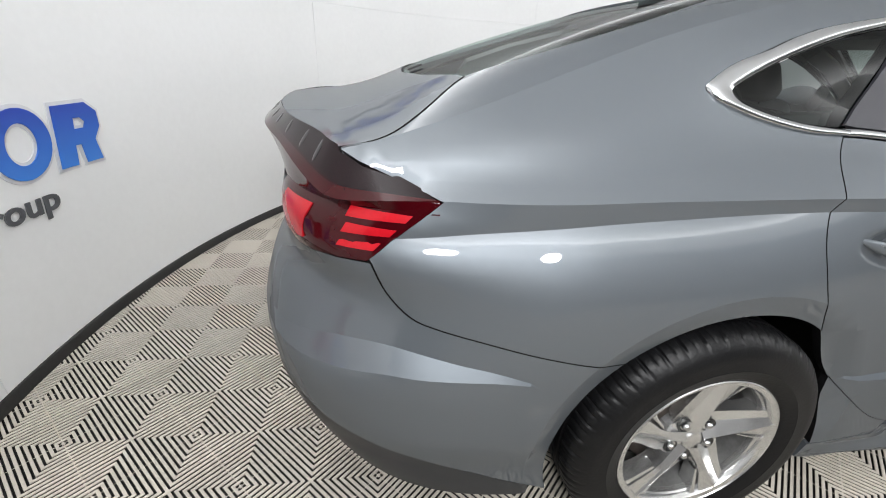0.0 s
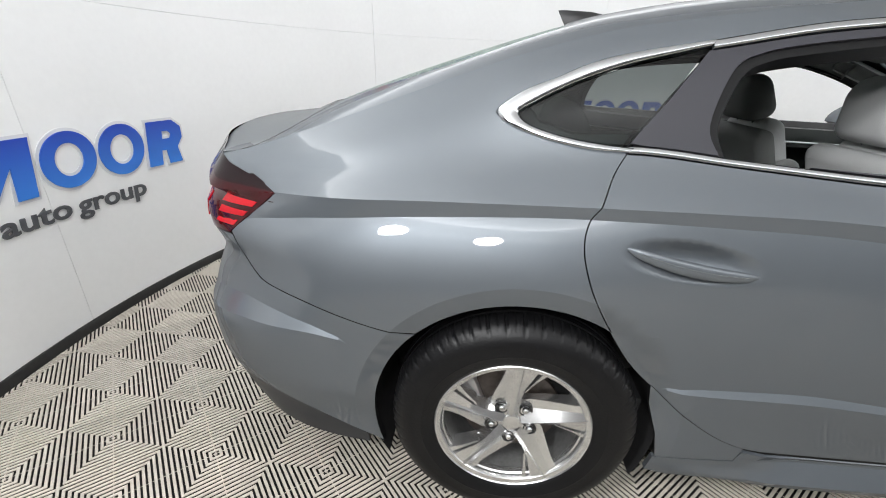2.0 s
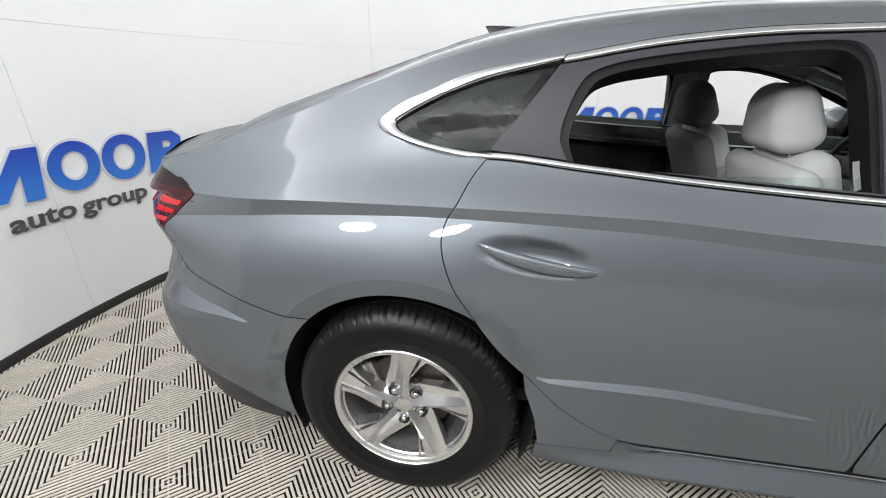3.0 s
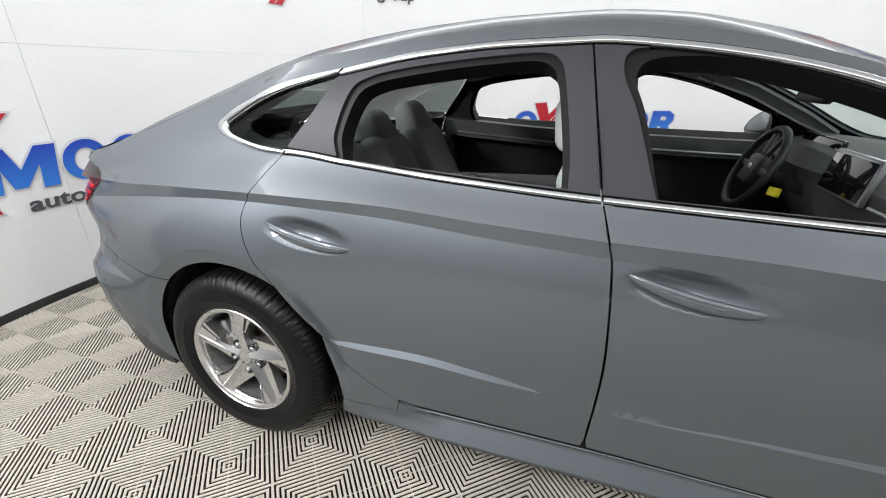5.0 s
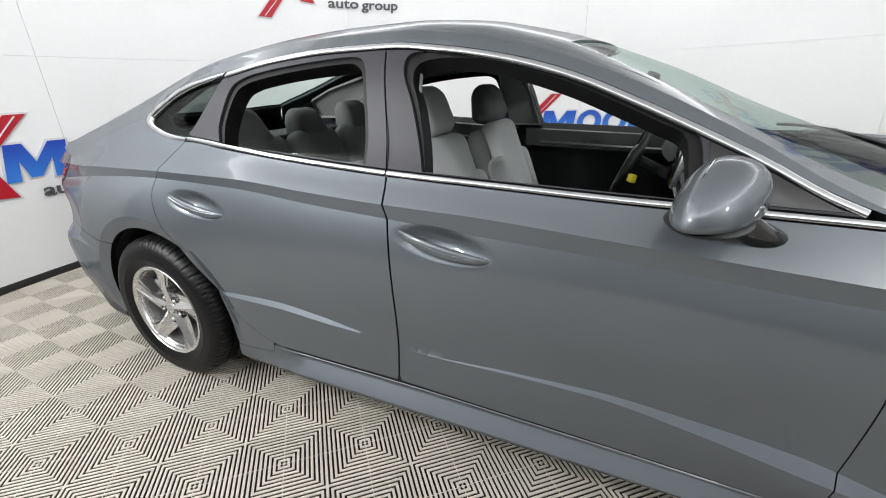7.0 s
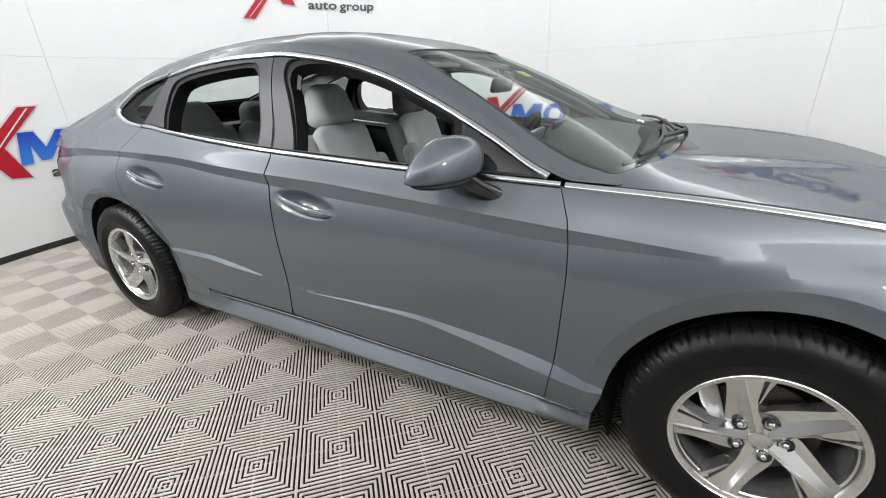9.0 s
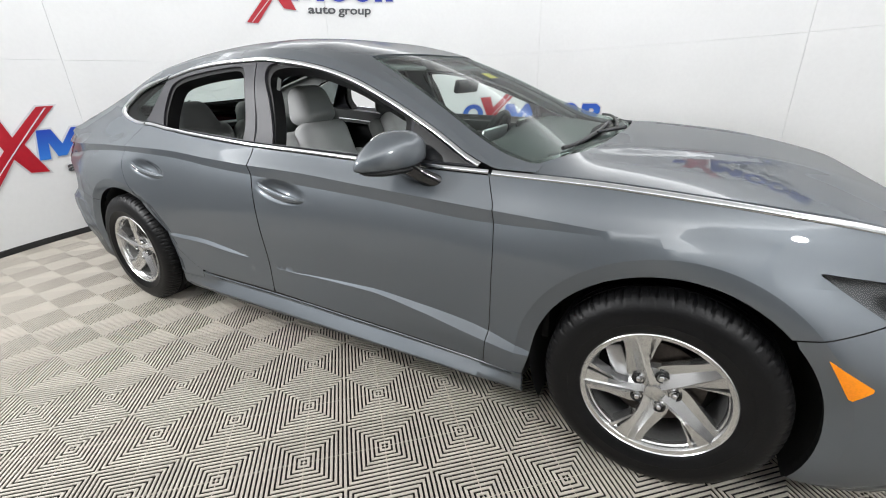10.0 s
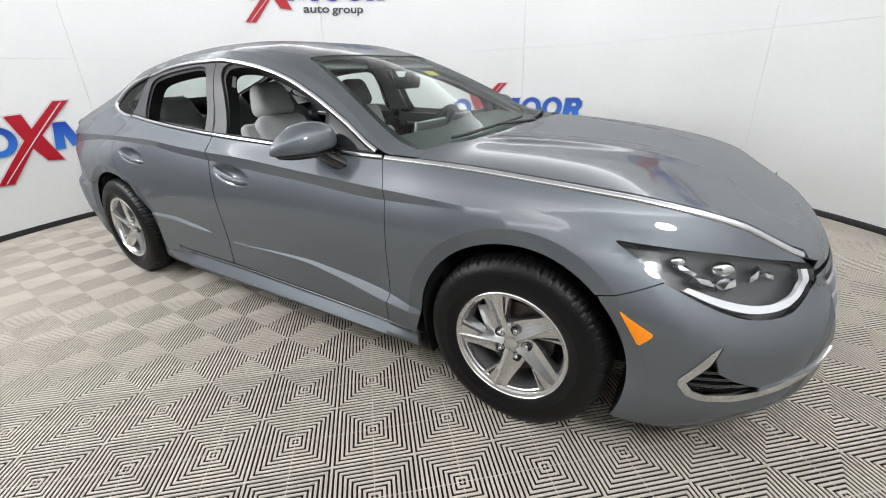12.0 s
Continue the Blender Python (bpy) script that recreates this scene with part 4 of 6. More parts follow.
        g = plate("door_glass", [sheet(pane, side, 0.06, lift=-0.03, rim=0.003)], GLASS, door, "edge of the lowered green-tinted glass", sign, CAR_MID)
        g.visible_shadow = False
    # inner lining
    inner = run(lambda x: belt_z(x) - 0.012, a + 0.06, b - 0.03, 0.08) + [(b - 0.03, 0.36), (max(a + 0.06, 0.62), 0.36), (a + 0.06, 0.66)]
    plate("inner_panel", [sheet(inner, side, 0.06, lift=-0.085, rim=0.06)], CABIN_DARK, door, "dark door lining", sign, CAR_MID)
    shelf = run(lambda x: belt_z(x) - 0.006, a + 0.03, b - 0.02, 0.08)
    bm = bmesh.new()
    va = [bm.verts.new((x, -float(flank(x, z)[1]) + 0.012, z)) for x, z in shelf]
    vb = [bm.verts.new((x, -float(flank(x, z)[1]) + 0.115, z - 0.006)) for x, z in shelf]
    vc = [bm.verts.new((x, -float(flank(x, z)[1]) + 0.120, z - 0.10)) for x, z in shelf]
    for i in range(len(shelf) - 1):
        bm.faces.new((va[i], va[i + 1], vb[i + 1], vb[i])), bm.faces.new((vb[i], vb[i + 1], vc[i + 1], vc[i]))
    cap = part("door_cap", bm, CABIN_GREY, door, "soft dark grey ledge inside the door")
    line = [(x, -float(flank(x, z)[1]) + 0.126, z - 0.075) for x, z in shelf[1:-1]]
    bm = bmesh.new()
    tube(bm, line, 0.006, 8)
    acc = part("inner_accent", bm, SILVER, door, "satin silver strip")
    flip_y([cap, acc], sign)
    return door


def corner_glass(sign):
    """Fixed quarter pane behind the rear door, in its chrome surround."""
    rim_o = [(-0.082, 1.130), (-0.078, 1.150), (-0.02, 1.187)] + run(trim_z, 0.05, 0.395, 0.05, 0.001)
    rim_i = [(0.382, 1.282), (0.30, 1.264), (0.209, 1.243), (0.12, 1.214), (0.05, 1.184), (-0.022, 1.146), (-0.034, 1.132), (0.0, 1.108), (0.10, 1.083), (0.228, 1.068)]
    rim_b = [(0.215, 1.057), (0.12, 1.062), (0.02, 1.082), (-0.05, 1.106)]
    q = plate("quarter_glass", [sheet([(0.228, 1.074), (0.372, 1.272)] + rim_i[1:-1], side, 0.05, lift=-0.006, rim=0.004)], TINT, car, "dark tinted fixed quarter pane", sign, CAR_MID)
    band("glass_surround", run(trim_z, 0.395, 0.05, 0.05, 0.001) + rim_o[2:0:-1] + [(-0.086, 1.136), (-0.076, 1.120)] + rim_b[::-1], rim_i, CHROME, q, "bright chrome surround", sign)
    return q


def roof_trim(sign):
    trim_strip("roof_trim", run(trim_z, 0.388, 2.235, 0.03, -0.008), 0.0095, car, "bright chrome strip over the windows", sign)


def fender(sign):
    o = [(x + GAP, z) for x, z in curve(FRONT_DOOR_EDGE, 5)[::-1]]
    o += run(lambda x: belt_z(x) - 0.003, 2.285, 3.60, 0.05)
    o += [(3.612, 0.698)]
    o += curve([(3.56, 0.712), (3.432, 0.738), (3.295, 0.753), (3.14, 0.770)], 4)
    o += [(3.138, 0.766), (3.21, 0.718), (3.280, 0.675)]
    o += curve([(3.277, 0.671), (3.179, 0.633), (3.112, 0.613)], 3)
    o += arc(2.84, 0.335, ARCH, 46, 168)
    o += [(2.448, 0.33), (2.430, 0.268), (2.37, 0.262), (2.284, 0.262)]
    s = sheet(uz(o), side, 0.035, lines=CREASES + LIP_LINES[1:])
    f = plate("front_fender", [s], PAINT, car, "", sign, CAR_MID)
    trim_strip("hood_trim", run(lambda x: belt_z(x) + 0.0045, 2.284, 3.60, 0.03), 0.0105, f, "bright chrome strip along the hood", sign)


door_foot = pchip([(0.38, 0.300), (0.66, 0.304), (1.17, 0.302), (1.7, 0.286), (2.25, 0.267), (2.45, 0.262)])
SILL_STEPS = (0.158, 0.168, 0.180, 0.202, 0.254, 0.262, 0.297)
SILL_OUT = (-0.035, -0.010, 0.018, 0.022, -0.018, -0.020, 0.002)


def sill_z(x, z):
    """Height on the sill at x for the height z at its rear end."""
    return 0.158 + (z - 0.158) * (door_foot(x) - 0.158) / 0.146


SILL_LINES = [[(float(x), float(sill_z(x, z))) for x in np.linspace(0.66, 2.25, 54)] for z in SILL_STEPS[1:-1]]


def sill(sign):
    def skirt(u, z):
        x, w = flank(u, z)
        level = 0.158 + (z - 0.158) * 0.146 / (door_foot(x) - 0.158)
        t = np.interp(level, SILL_STEPS, SILL_OUT) * np.clip((2.46 - x) / 0.16, 0, 1)
        t = t * np.where(t > 0, np.clip((x - 0.42) / 0.30, 0, 1), np.clip((x - 0.62) / 0.14, 0, 1))
        return x, -(w + t), z
    top_line = [(0.395, 0.246), (0.51, 0.2525), (0.601, 0.2585), (0.612, 0.297)] + [(float(x), float(sill_z(x, 0.283))) for x in np.linspace(0.68, 2.28, 12)] + [(2.285, 0.256), (2.37, 0.256), (2.428, 0.262)]
    o = top_line + [(2.425, 0.162), (1.4, 0.160), (0.45, 0.168), (0.385, 0.190)]
    body = plate("side_sill", [sheet(o, skirt, 0.02, lines=SILL_LINES, rim=0.015)], PAINT, car, "", sign, CAR_MID)
    # black strip added behind the door foot to draw the recess's shade
    strip = [(float(x), float(door_foot(x)) + 0.014) for x in np.linspace(0.60, 2.42, 20)] + [(float(x), float(door_foot(x)) - 0.020) for x in np.linspace(2.42, 0.60, 20)]
    plate("sill_seal", [sheet(strip, side, 0.04, lift=-0.010, rim=0.0)], SEAL_AND_SHADE, body, "black strip standing in for the shaded gap under the doors", sign, CAR_MID)


def bumpers():
    rear_end, nose_end = XR0 - LR, XF0 + LF
    seam = uz(curve([(-0.265, 0.615), (-0.358, 0.6312), (-0.536, 0.6722), (-0.64, 0.6922), (-0.6975, 0.7092), (-0.742, 0.7536), (-0.770, 0.818)], 4))
    bottom = uz([(-0.775, 0.819), (-0.86, 0.813), (-0.93, 0.791), (-0.975, 0.773)]) + [(rear_end, 0.755)]
    black_line = uz([(-1.045, 0.51), (-1.0, 0.462), (-0.93, 0.424), (-0.80, 0.384), (-0.68, 0.352), (-0.56, 0.310), (-0.412, 0.240)])
    o = seam + bottom + [(rear_end, 0.52)] + black_line + uz(arc(0, 0.335, ARCH, 198, 133, 14))
    rs = [sheet(o, side, 0.035, lines=CREASES[2:] + LIP_LINES[:1], rim=0.025)]
    rb = plate("rear_bumper", rs, PAINT, car, "", 1, CAR_MID)
    rb2 = plate("rear_bumper", rs, PAINT, rb, "", -1, CAR_MID)
    v = [(rear_end, 0.512)] + [(a, b - 0.008) for a, b in black_line] + uz([(-0.412, 0.196), (-0.55, 0.205), (-0.75, 0.212), (-0.93, 0.24)]) + [(rear_end, 0.25)]
    vs = [sheet(v, side, 0.05, lift=-0.004, rim=0.03)]
    for sg in (1, -1):
        plate("valance", vs, VALANCE, rb, "dark lower valance", sg, CAR_MID)
    # front
    seam = uz(curve([(3.117, 0.610), (3.180, 0.630), (3.280, 0.669)], 3))
    under = uz(curve([(3.288, 0.664), (3.431, 0.600), (3.52, 0.578), (3.60, 0.581), (3.640, 0.618), (3.650, 0.650)], 3)) + [(nose_end - 0.55, 0.655), (nose_end - 0.3, 0.655), (nose_end, 0.655)]
    low = uz([(3.62, 0.162), (3.45, 0.156), (3.3, 0.160), (3.206, 0.170)])
    o = seam + under + [(nose_end, 0.185)] + [(nose_end - 0.4, 0.185)] + low + uz(arc(2.84, 0.335, ARCH, -24, 42, 14))
    vent = [(3.453, 0.520), (3.440, 0.470), (3.455, 0.420), (3.50, 0.392), (3.565, 0.366), (3.545, 0.352), (3.43, 0.338), (3.392, 0.352), (3.372, 0.382), (3.42, 0.445)]
    vent = uz(vent)
    grille = [(nose_end - 0.50, 0.63), (nose_end, 0.64), (nose_end, 0.34), (nose_end - 0.36, 0.36), (nose_end - 0.45, 0.42)]
    fs = [sheet(o, side, 0.035, lines=LIP_LINES[1:], holes=[vent, [(a - 0.004 if a > nose_end - 0.01 else a, b) for a, b in grille]], rim=0.025)]
    fb = plate("front_bumper", fs, PAINT, car, "", 1, CAR_MID)
    plate("front_bumper", fs, PAINT, fb, "", -1, CAR_MID)
    for sg in (1, -1):
        plate("vent_recess", [sheet(vent, side, 0.04, lift=-0.035, rim=0.0)], BLACK, fb, "black vent recess", sg, CAR_MID)
        for z in (0.365, 0.388, 0.412, 0.440):
            x0 = 3.385 + 0.30 * max(0, z - 0.385)
            x1 = 3.55 - 1.6 * (z - 0.365)
            slat = uz([(x0, z - 0.005), (x1, z - 0.005), (x1, z + 0.005), (x0, z + 0.005)])
            plate("vent_slat", [sheet(slat, side, 0.04, lift=-0.012, rim=0.02)], GLOSS_BLACK, fb, "", sg, CAR_MID)
        chrome = uz([(3.446, 0.517), (3.424, 0.492), (3.36, 0.392), (3.360, 0.372), (3.385, 0.335), (3.42, 0.321), (3.50, 0.324), (3.565, 0.338), (3.65, 0.365), (3.70, 0.385), (3.74, 0.402), (3.742, 0.418), (3.70, 0.402), (3.64, 0.386), (3.565, 0.362), (3.50, 0.349), (3.43, 0.344), (3.398, 0.356), (3.380, 0.382), (3.425, 0.446)])
        plate("bumper_trim", [sheet(chrome, side, 0.03, lift=0.006, rim=0.016)], CHROME, fb, "chrome blade round the vent", sg, CAR_MID)
        plate("grille", [sheet(grille, side, 0.06, lift=-0.03, rim=0.0)], BLACK, fb, "black grille", sg, CAR_MID)
        for k in range(6):
            z = 0.385 + 0.042 * k
            bar = [(nose_end - 0.46 - 0.03 * k / 5, z), (nose_end, z + 0.004), (nose_end, z + 0.016), (nose_end - 0.465 - 0.03 * k / 5, z + 0.012)]
            plate("grille_bar", [sheet(bar, side, 0.05, lift=-0.006, rim=0.02)], SILVER, fb, "", sg, CAR_MID)
        plate("front_lip", [sheet(uz([(3.22, 0.166), (3.45, 0.152), (3.6, 0.157)]) + [(nose_end - 0.45, 0.175), (nose_end, 0.178), (nose_end, 0.15), (nose_end - 0.45, 0.145)] + uz([(3.6, 0.13), (3.3, 0.13)]), side, 0.05, lift=-0.012, rim=0.03)], BLACK, fb, "black lower lip", sg, CAR_MID)
        plate("side_reflector", [sheet(uz([(3.184, 0.580), (3.198, 0.574), (3.277, 0.528), (3.276, 0.519), (3.249, 0.487), (3.241, 0.488)]), side, 0.03, lift=0.004, rim=0.008)], AMBER, fb, "amber side reflector", sg, CAR_MID)


def top_panels():
    right_ws = curve([(2.385, -0.752), (2.261, -0.716), (2.049, -0.655), (1.80, -0.575), (1.62, -0.515)], 5)
    head = curve([(1.60, -0.50), (1.655, -0.30), (1.685, -0.10), (1.685, 0.10), (1.655, 0.30), (1.60, 0.50)], 5)
    right_rg = curve([(-0.538, -0.515), (-0.32, -0.528), (-0.10, -0.520), (0.06, -0.498)], 5)
    back = curve([(0.085, -0.478), (0.135, -0.25), (0.15, 0.0), (0.135, 0.25), (0.085, 0.478)], 5)
    shut = curve([(-0.815, -0.690), (-0.766, -0.690), (-0.712, -0.672), (-0.639, -0.608), (-0.577, -0.545), (-0.540, -0.515)], 4)

    def mirror(line):
        return [(x, -y) for x, y in line[::-1]]
    outer = [(x, -float(edge_w(x)) - 0.0004) for x in np.linspace(-0.80, 2.425, 74)]
    o = outer + [(2.425, -0.742)] + right_ws + head + mirror(right_ws) + mirror(outer + [(2.425, -0.742)]) + mirror(shut)
    o += [(x, -y) for x, y in right_rg] + back[::-1] + right_rg[::-1] + shut[::-1]
    roof = plate("roof", [sheet(o, top, 0.05, rim=0.018)], PAINT, car, "", 1, CAR_MID)
    base = curve([(2.393, -0.752), (2.452, -0.655), (2.520, -0.50), (2.560, -0.25), (2.572, 0.0), (2.560, 0.25), (2.520, 0.50), (2.452, 0.655), (2.393, 0.752)], 5)
    ws = [(x + 0.004, y + 0.004) for x, y in right_ws[1:]] + [(x + 0.006, y) for x, y in head] + [(x + 0.004, y - 0.004) for x, y in mirror(right_ws)[:-1]] + base[::-1]
    w = plate("windscreen", [sheet(ws, top, 0.05, lift=-0.004, rim=0.004)], GLASS, car, "clear green-tinted windscreen", 1, CAR_MID)
    w.visible_shadow = False
    c = np.array((2.05, 0.0))
    inner = [tuple(c + (np.array(p) - c) * (0.965, 0.955)) for p in ws]
    plate("screen_border", [sheet(ws, top, 0.05, [inner], lift=-0.010, rim=0.0)], GLOSS_BLACK, w, "black printed border of the windscreen", 1, CAR_MID)
    rg_base = curve([(-0.545, -0.505), (-0.607, -0.30), (-0.632, -0.06), (-0.632, 0.06), (-0.607, 0.30), (-0.545, 0.505)], 5)
    rg = [(x, y + 0.004) for x, y in right_rg] + [(x - 0.006, y) for x, y in back] + [(x, y - 0.004) for x, y in mirror(right_rg)] + rg_base[::-1]
    r = plate("rear_window", [sheet(rg, top, 0.05, lift=-0.004, rim=0.004)], GLASS, car, "green-tinted rear window", 1, CAR_MID)
    r.visible_shadow = False
    c = np.array((-0.24, 0.0))
    inner = [tuple(c + (np.array(p) - c) * (0.955, 0.95)) for p in rg]
    plate("screen_border", [sheet(rg, top, 0.05, [inner], lift=-0.010, rim=0.0)], GLOSS_BLACK, r, "black printed border of the rear window", 1, CAR_MID)
    # boot lid, with its upright rear face
    shut_in = [(x - 0.005, y + 0.005) for x, y in shut]
    lip = curve([(-0.822, -0.672), (-0.865, -0.585), (-0.942, -0.42), (-0.996, -0.2), (-1.006, 0.0), (-0.996, 0.2), (-0.942, 0.42), (-0.865, 0.585), (-0.822, 0.672)], 4)
    o = shut_in + [(x - 0.006, y) for x, y in rg_base] + mirror(shut_in) + lip[::-1]
    lid = plate("boot_lid", [sheet(o, top, 0.04, rim=0.02)], PAINT, car, "", 1, CAR_MID)
    face = uz([(-0.935, 0.905), (-0.985, 0.905)]) + [(XR0 - LR, 0.905), (XR0 - LR, 0.762)] + uz([(-0.975, 0.782), (-0.955, 0.80)])
    fs = [sheet(face, side, 0.05, rim=0.02)]
    for sg in (1, -1):
        plate("boot_face", fs, PAINT, lid, "", sg, CAR_MID)
    bm = bmesh.new()
    block(bm, (0.05, 0.012, 0.006), pose(-0.60, 0.0, 1.138, 0, -20, 0), 0.002)
    part("boot_latch", bm, BLACK, lid)
    # hood
    ex = np.linspace(2.412, 3.605, 30)
    edge = list(zip(ex.tolist(), (0.003 - flank(along(ex, belt_z(ex) + 0.013), belt_z(ex) + 0.013)[1]).tolist()))
    rear = [(x + 0.012, y) for x, y in base[1:-1]]
    nu = np.linspace(XF0 + LF - 0.56, XF0 + LF, 16)
    nx, ny = flank(nu, np.full(16, 0.659))
    nose = [(a - 0.003, -b) for a, b in zip(nx.tolist(), ny.tolist())]
    nose = nose + [(a, -b) for a, b in nose[-2::-1]]

    def bonnet(x, y):
        w = np.interp(x, [e[0] for e in edge], [-e[1] for e in edge])
        t = np.clip(np.abs(y) / w, 0, 1.05)
        e = belt_z(x) + 0.0145
        c = np.maximum(top_z(x), e + 0.004)
        z = c - (c - e) * t ** 2.6
        g = 0.20 + 0.30 * np.clip((3.5 - x) / 1.0, 0, 1)
        z = z + 0.010 * np.exp(-((np.abs(y) - g) / 0.05) ** 2) * np.clip((3.45 - x) / 0.5, 0, 1) * np.clip((x - 2.5) / 0.15, 0, 1)
        t = np.clip((np.interp(np.abs(y), ny[::-1], nx[::-1]) - x) / 0.06, 0, 1)
        z = np.where(np.abs(y) < ny[0], 0.658 + (z - 0.658) * np.sqrt(1 - (1 - t) ** 2 + 1e-9), z)
        return x, y, z + 0.012 * np.exp(-((x - 2.575 + 0.30 * (np.abs(y) / 0.75) ** 2.2) / 0.05) ** 2) * np.clip(1 - (np.abs(y) / 0.72) ** 4, 0, 1)
    o = edge + nose + mirror(edge) + rear[::-1]
    plate("hood", [sheet(o, bonnet, 0.035, rim=0.009)], PAINT, car, "", 1, CAR_MID)
    # shark fin
    bm = bmesh.new()
    rings = []
    for t, h, wd in ((0.0, 0.0, 0.004), (0.12, 0.020, 0.024), (0.35, 0.034, 0.030), (0.65, 0.046, 0.026), (0.90, 0.056, 0.014), (1.0, 0.058, 0.006)):
        x = 0.315 - 0.15 * t
        z0 = float(deck(x, 0.0)) - 0.003
        rings.append([bm.verts.new((x - 0.035 * q * t, y * wd, z0 + q * h)) for y, q in ((-1, 0), (-0.8, 0.45), (-0.25, 0.92), (0, 1), (0.25, 0.92), (0.8, 0.45), (1, 0))])
    for a, b in zip(rings, rings[1:]):
        for i in range(6):
            bm.faces.new((a[i], a[i + 1], b[i + 1], b[i]))
    bm.faces.new(rings[-1]), bm.faces.new(rings[0][::-1])
    part("roof_antenna", bm, BLACK, car, "shark-fin antenna")
    # wipers and scuttle
    scuttle = [(x + 0.045, y * 1.0) for x, y in base[6:-6]] + [(x - 0.06, y * 0.985) for x, y in base[-7:5:-1]]

    def low_top(x, y):
        return x, y, deck(x, y) - 0.018
    plate("scuttle", [sheet(scuttle, low_top, 0.05, rim=0.01)], BLACK, car, "black plastic cowl under the windscreen", 1, CAR_MID)
    for y0, y1, bend in ((-0.60, 0.02, 0.05), (-0.02, 0.60, 0.07)):
        pts = []
        for k in range(9):
            y = y0 + (y1 - y0) * k / 8
            x = float(np.interp(abs(y), [0, 0.25, 0.5, 0.66], [2.555, 2.542, 2.502, 2.435])) - 0.012 - bend * (k / 8)
            pts.append((x, y, float(deck(x, y)) + 0.007))
        bm = bmesh.new()
        tube(bm, pts, 0.007, 6)
        q = part("wiper", bm, BLACK, car, "black wiper blade")
        bm = bmesh.new()
        a = Vector((float(np.interp(abs(y1), [0, 0.25, 0.5, 0.66], [2.555, 2.542, 2.502, 2.435])) + 0.02, y1 - 0.04, float(deck(2.54, y1)) + 0.02))
        tube(bm, [a + Vector((0, 0, -0.012)), a + Vector((-0.03, -0.10, -0.010)), (Vector(pts[4]) + Vector((0.006, 0, 0.004)))], [0.010, 0.008, 0.005], 6)
        part("wiper_arm", bm, BLACK, q)


def ruled(name, a, b, mat, parent, label="", n=1, rim=0.0):
    """A band between two lines of points."""
    V, F = [], []
    m = len(a)
    for k in range(n + 1):
        V += [tuple(Vector(p).lerp(Vector(q), k / n)) for p, q in zip(a, b)]
    for k in range(n):
        for i in range(m - 1):
            F.append((k * m + i, k * m + i + 1, (k + 1) * m + i + 1, (k + 1) * m + i))
    ob = mesh_object(name, V, F, mat, parent, label, smooth=True)
    bm = bmesh.new()
    bm.from_mesh(ob.data)
    bmesh.ops.recalc_face_normals(bm, faces=bm.faces)
    if sum(f.normal.z + 0.3 * (-f.normal.x) for f in bm.faces) < 0:
        bmesh.ops.reverse_faces(bm, faces=bm.faces)
    bm.to_mesh(ob.data)
    bm.free()
    return ob


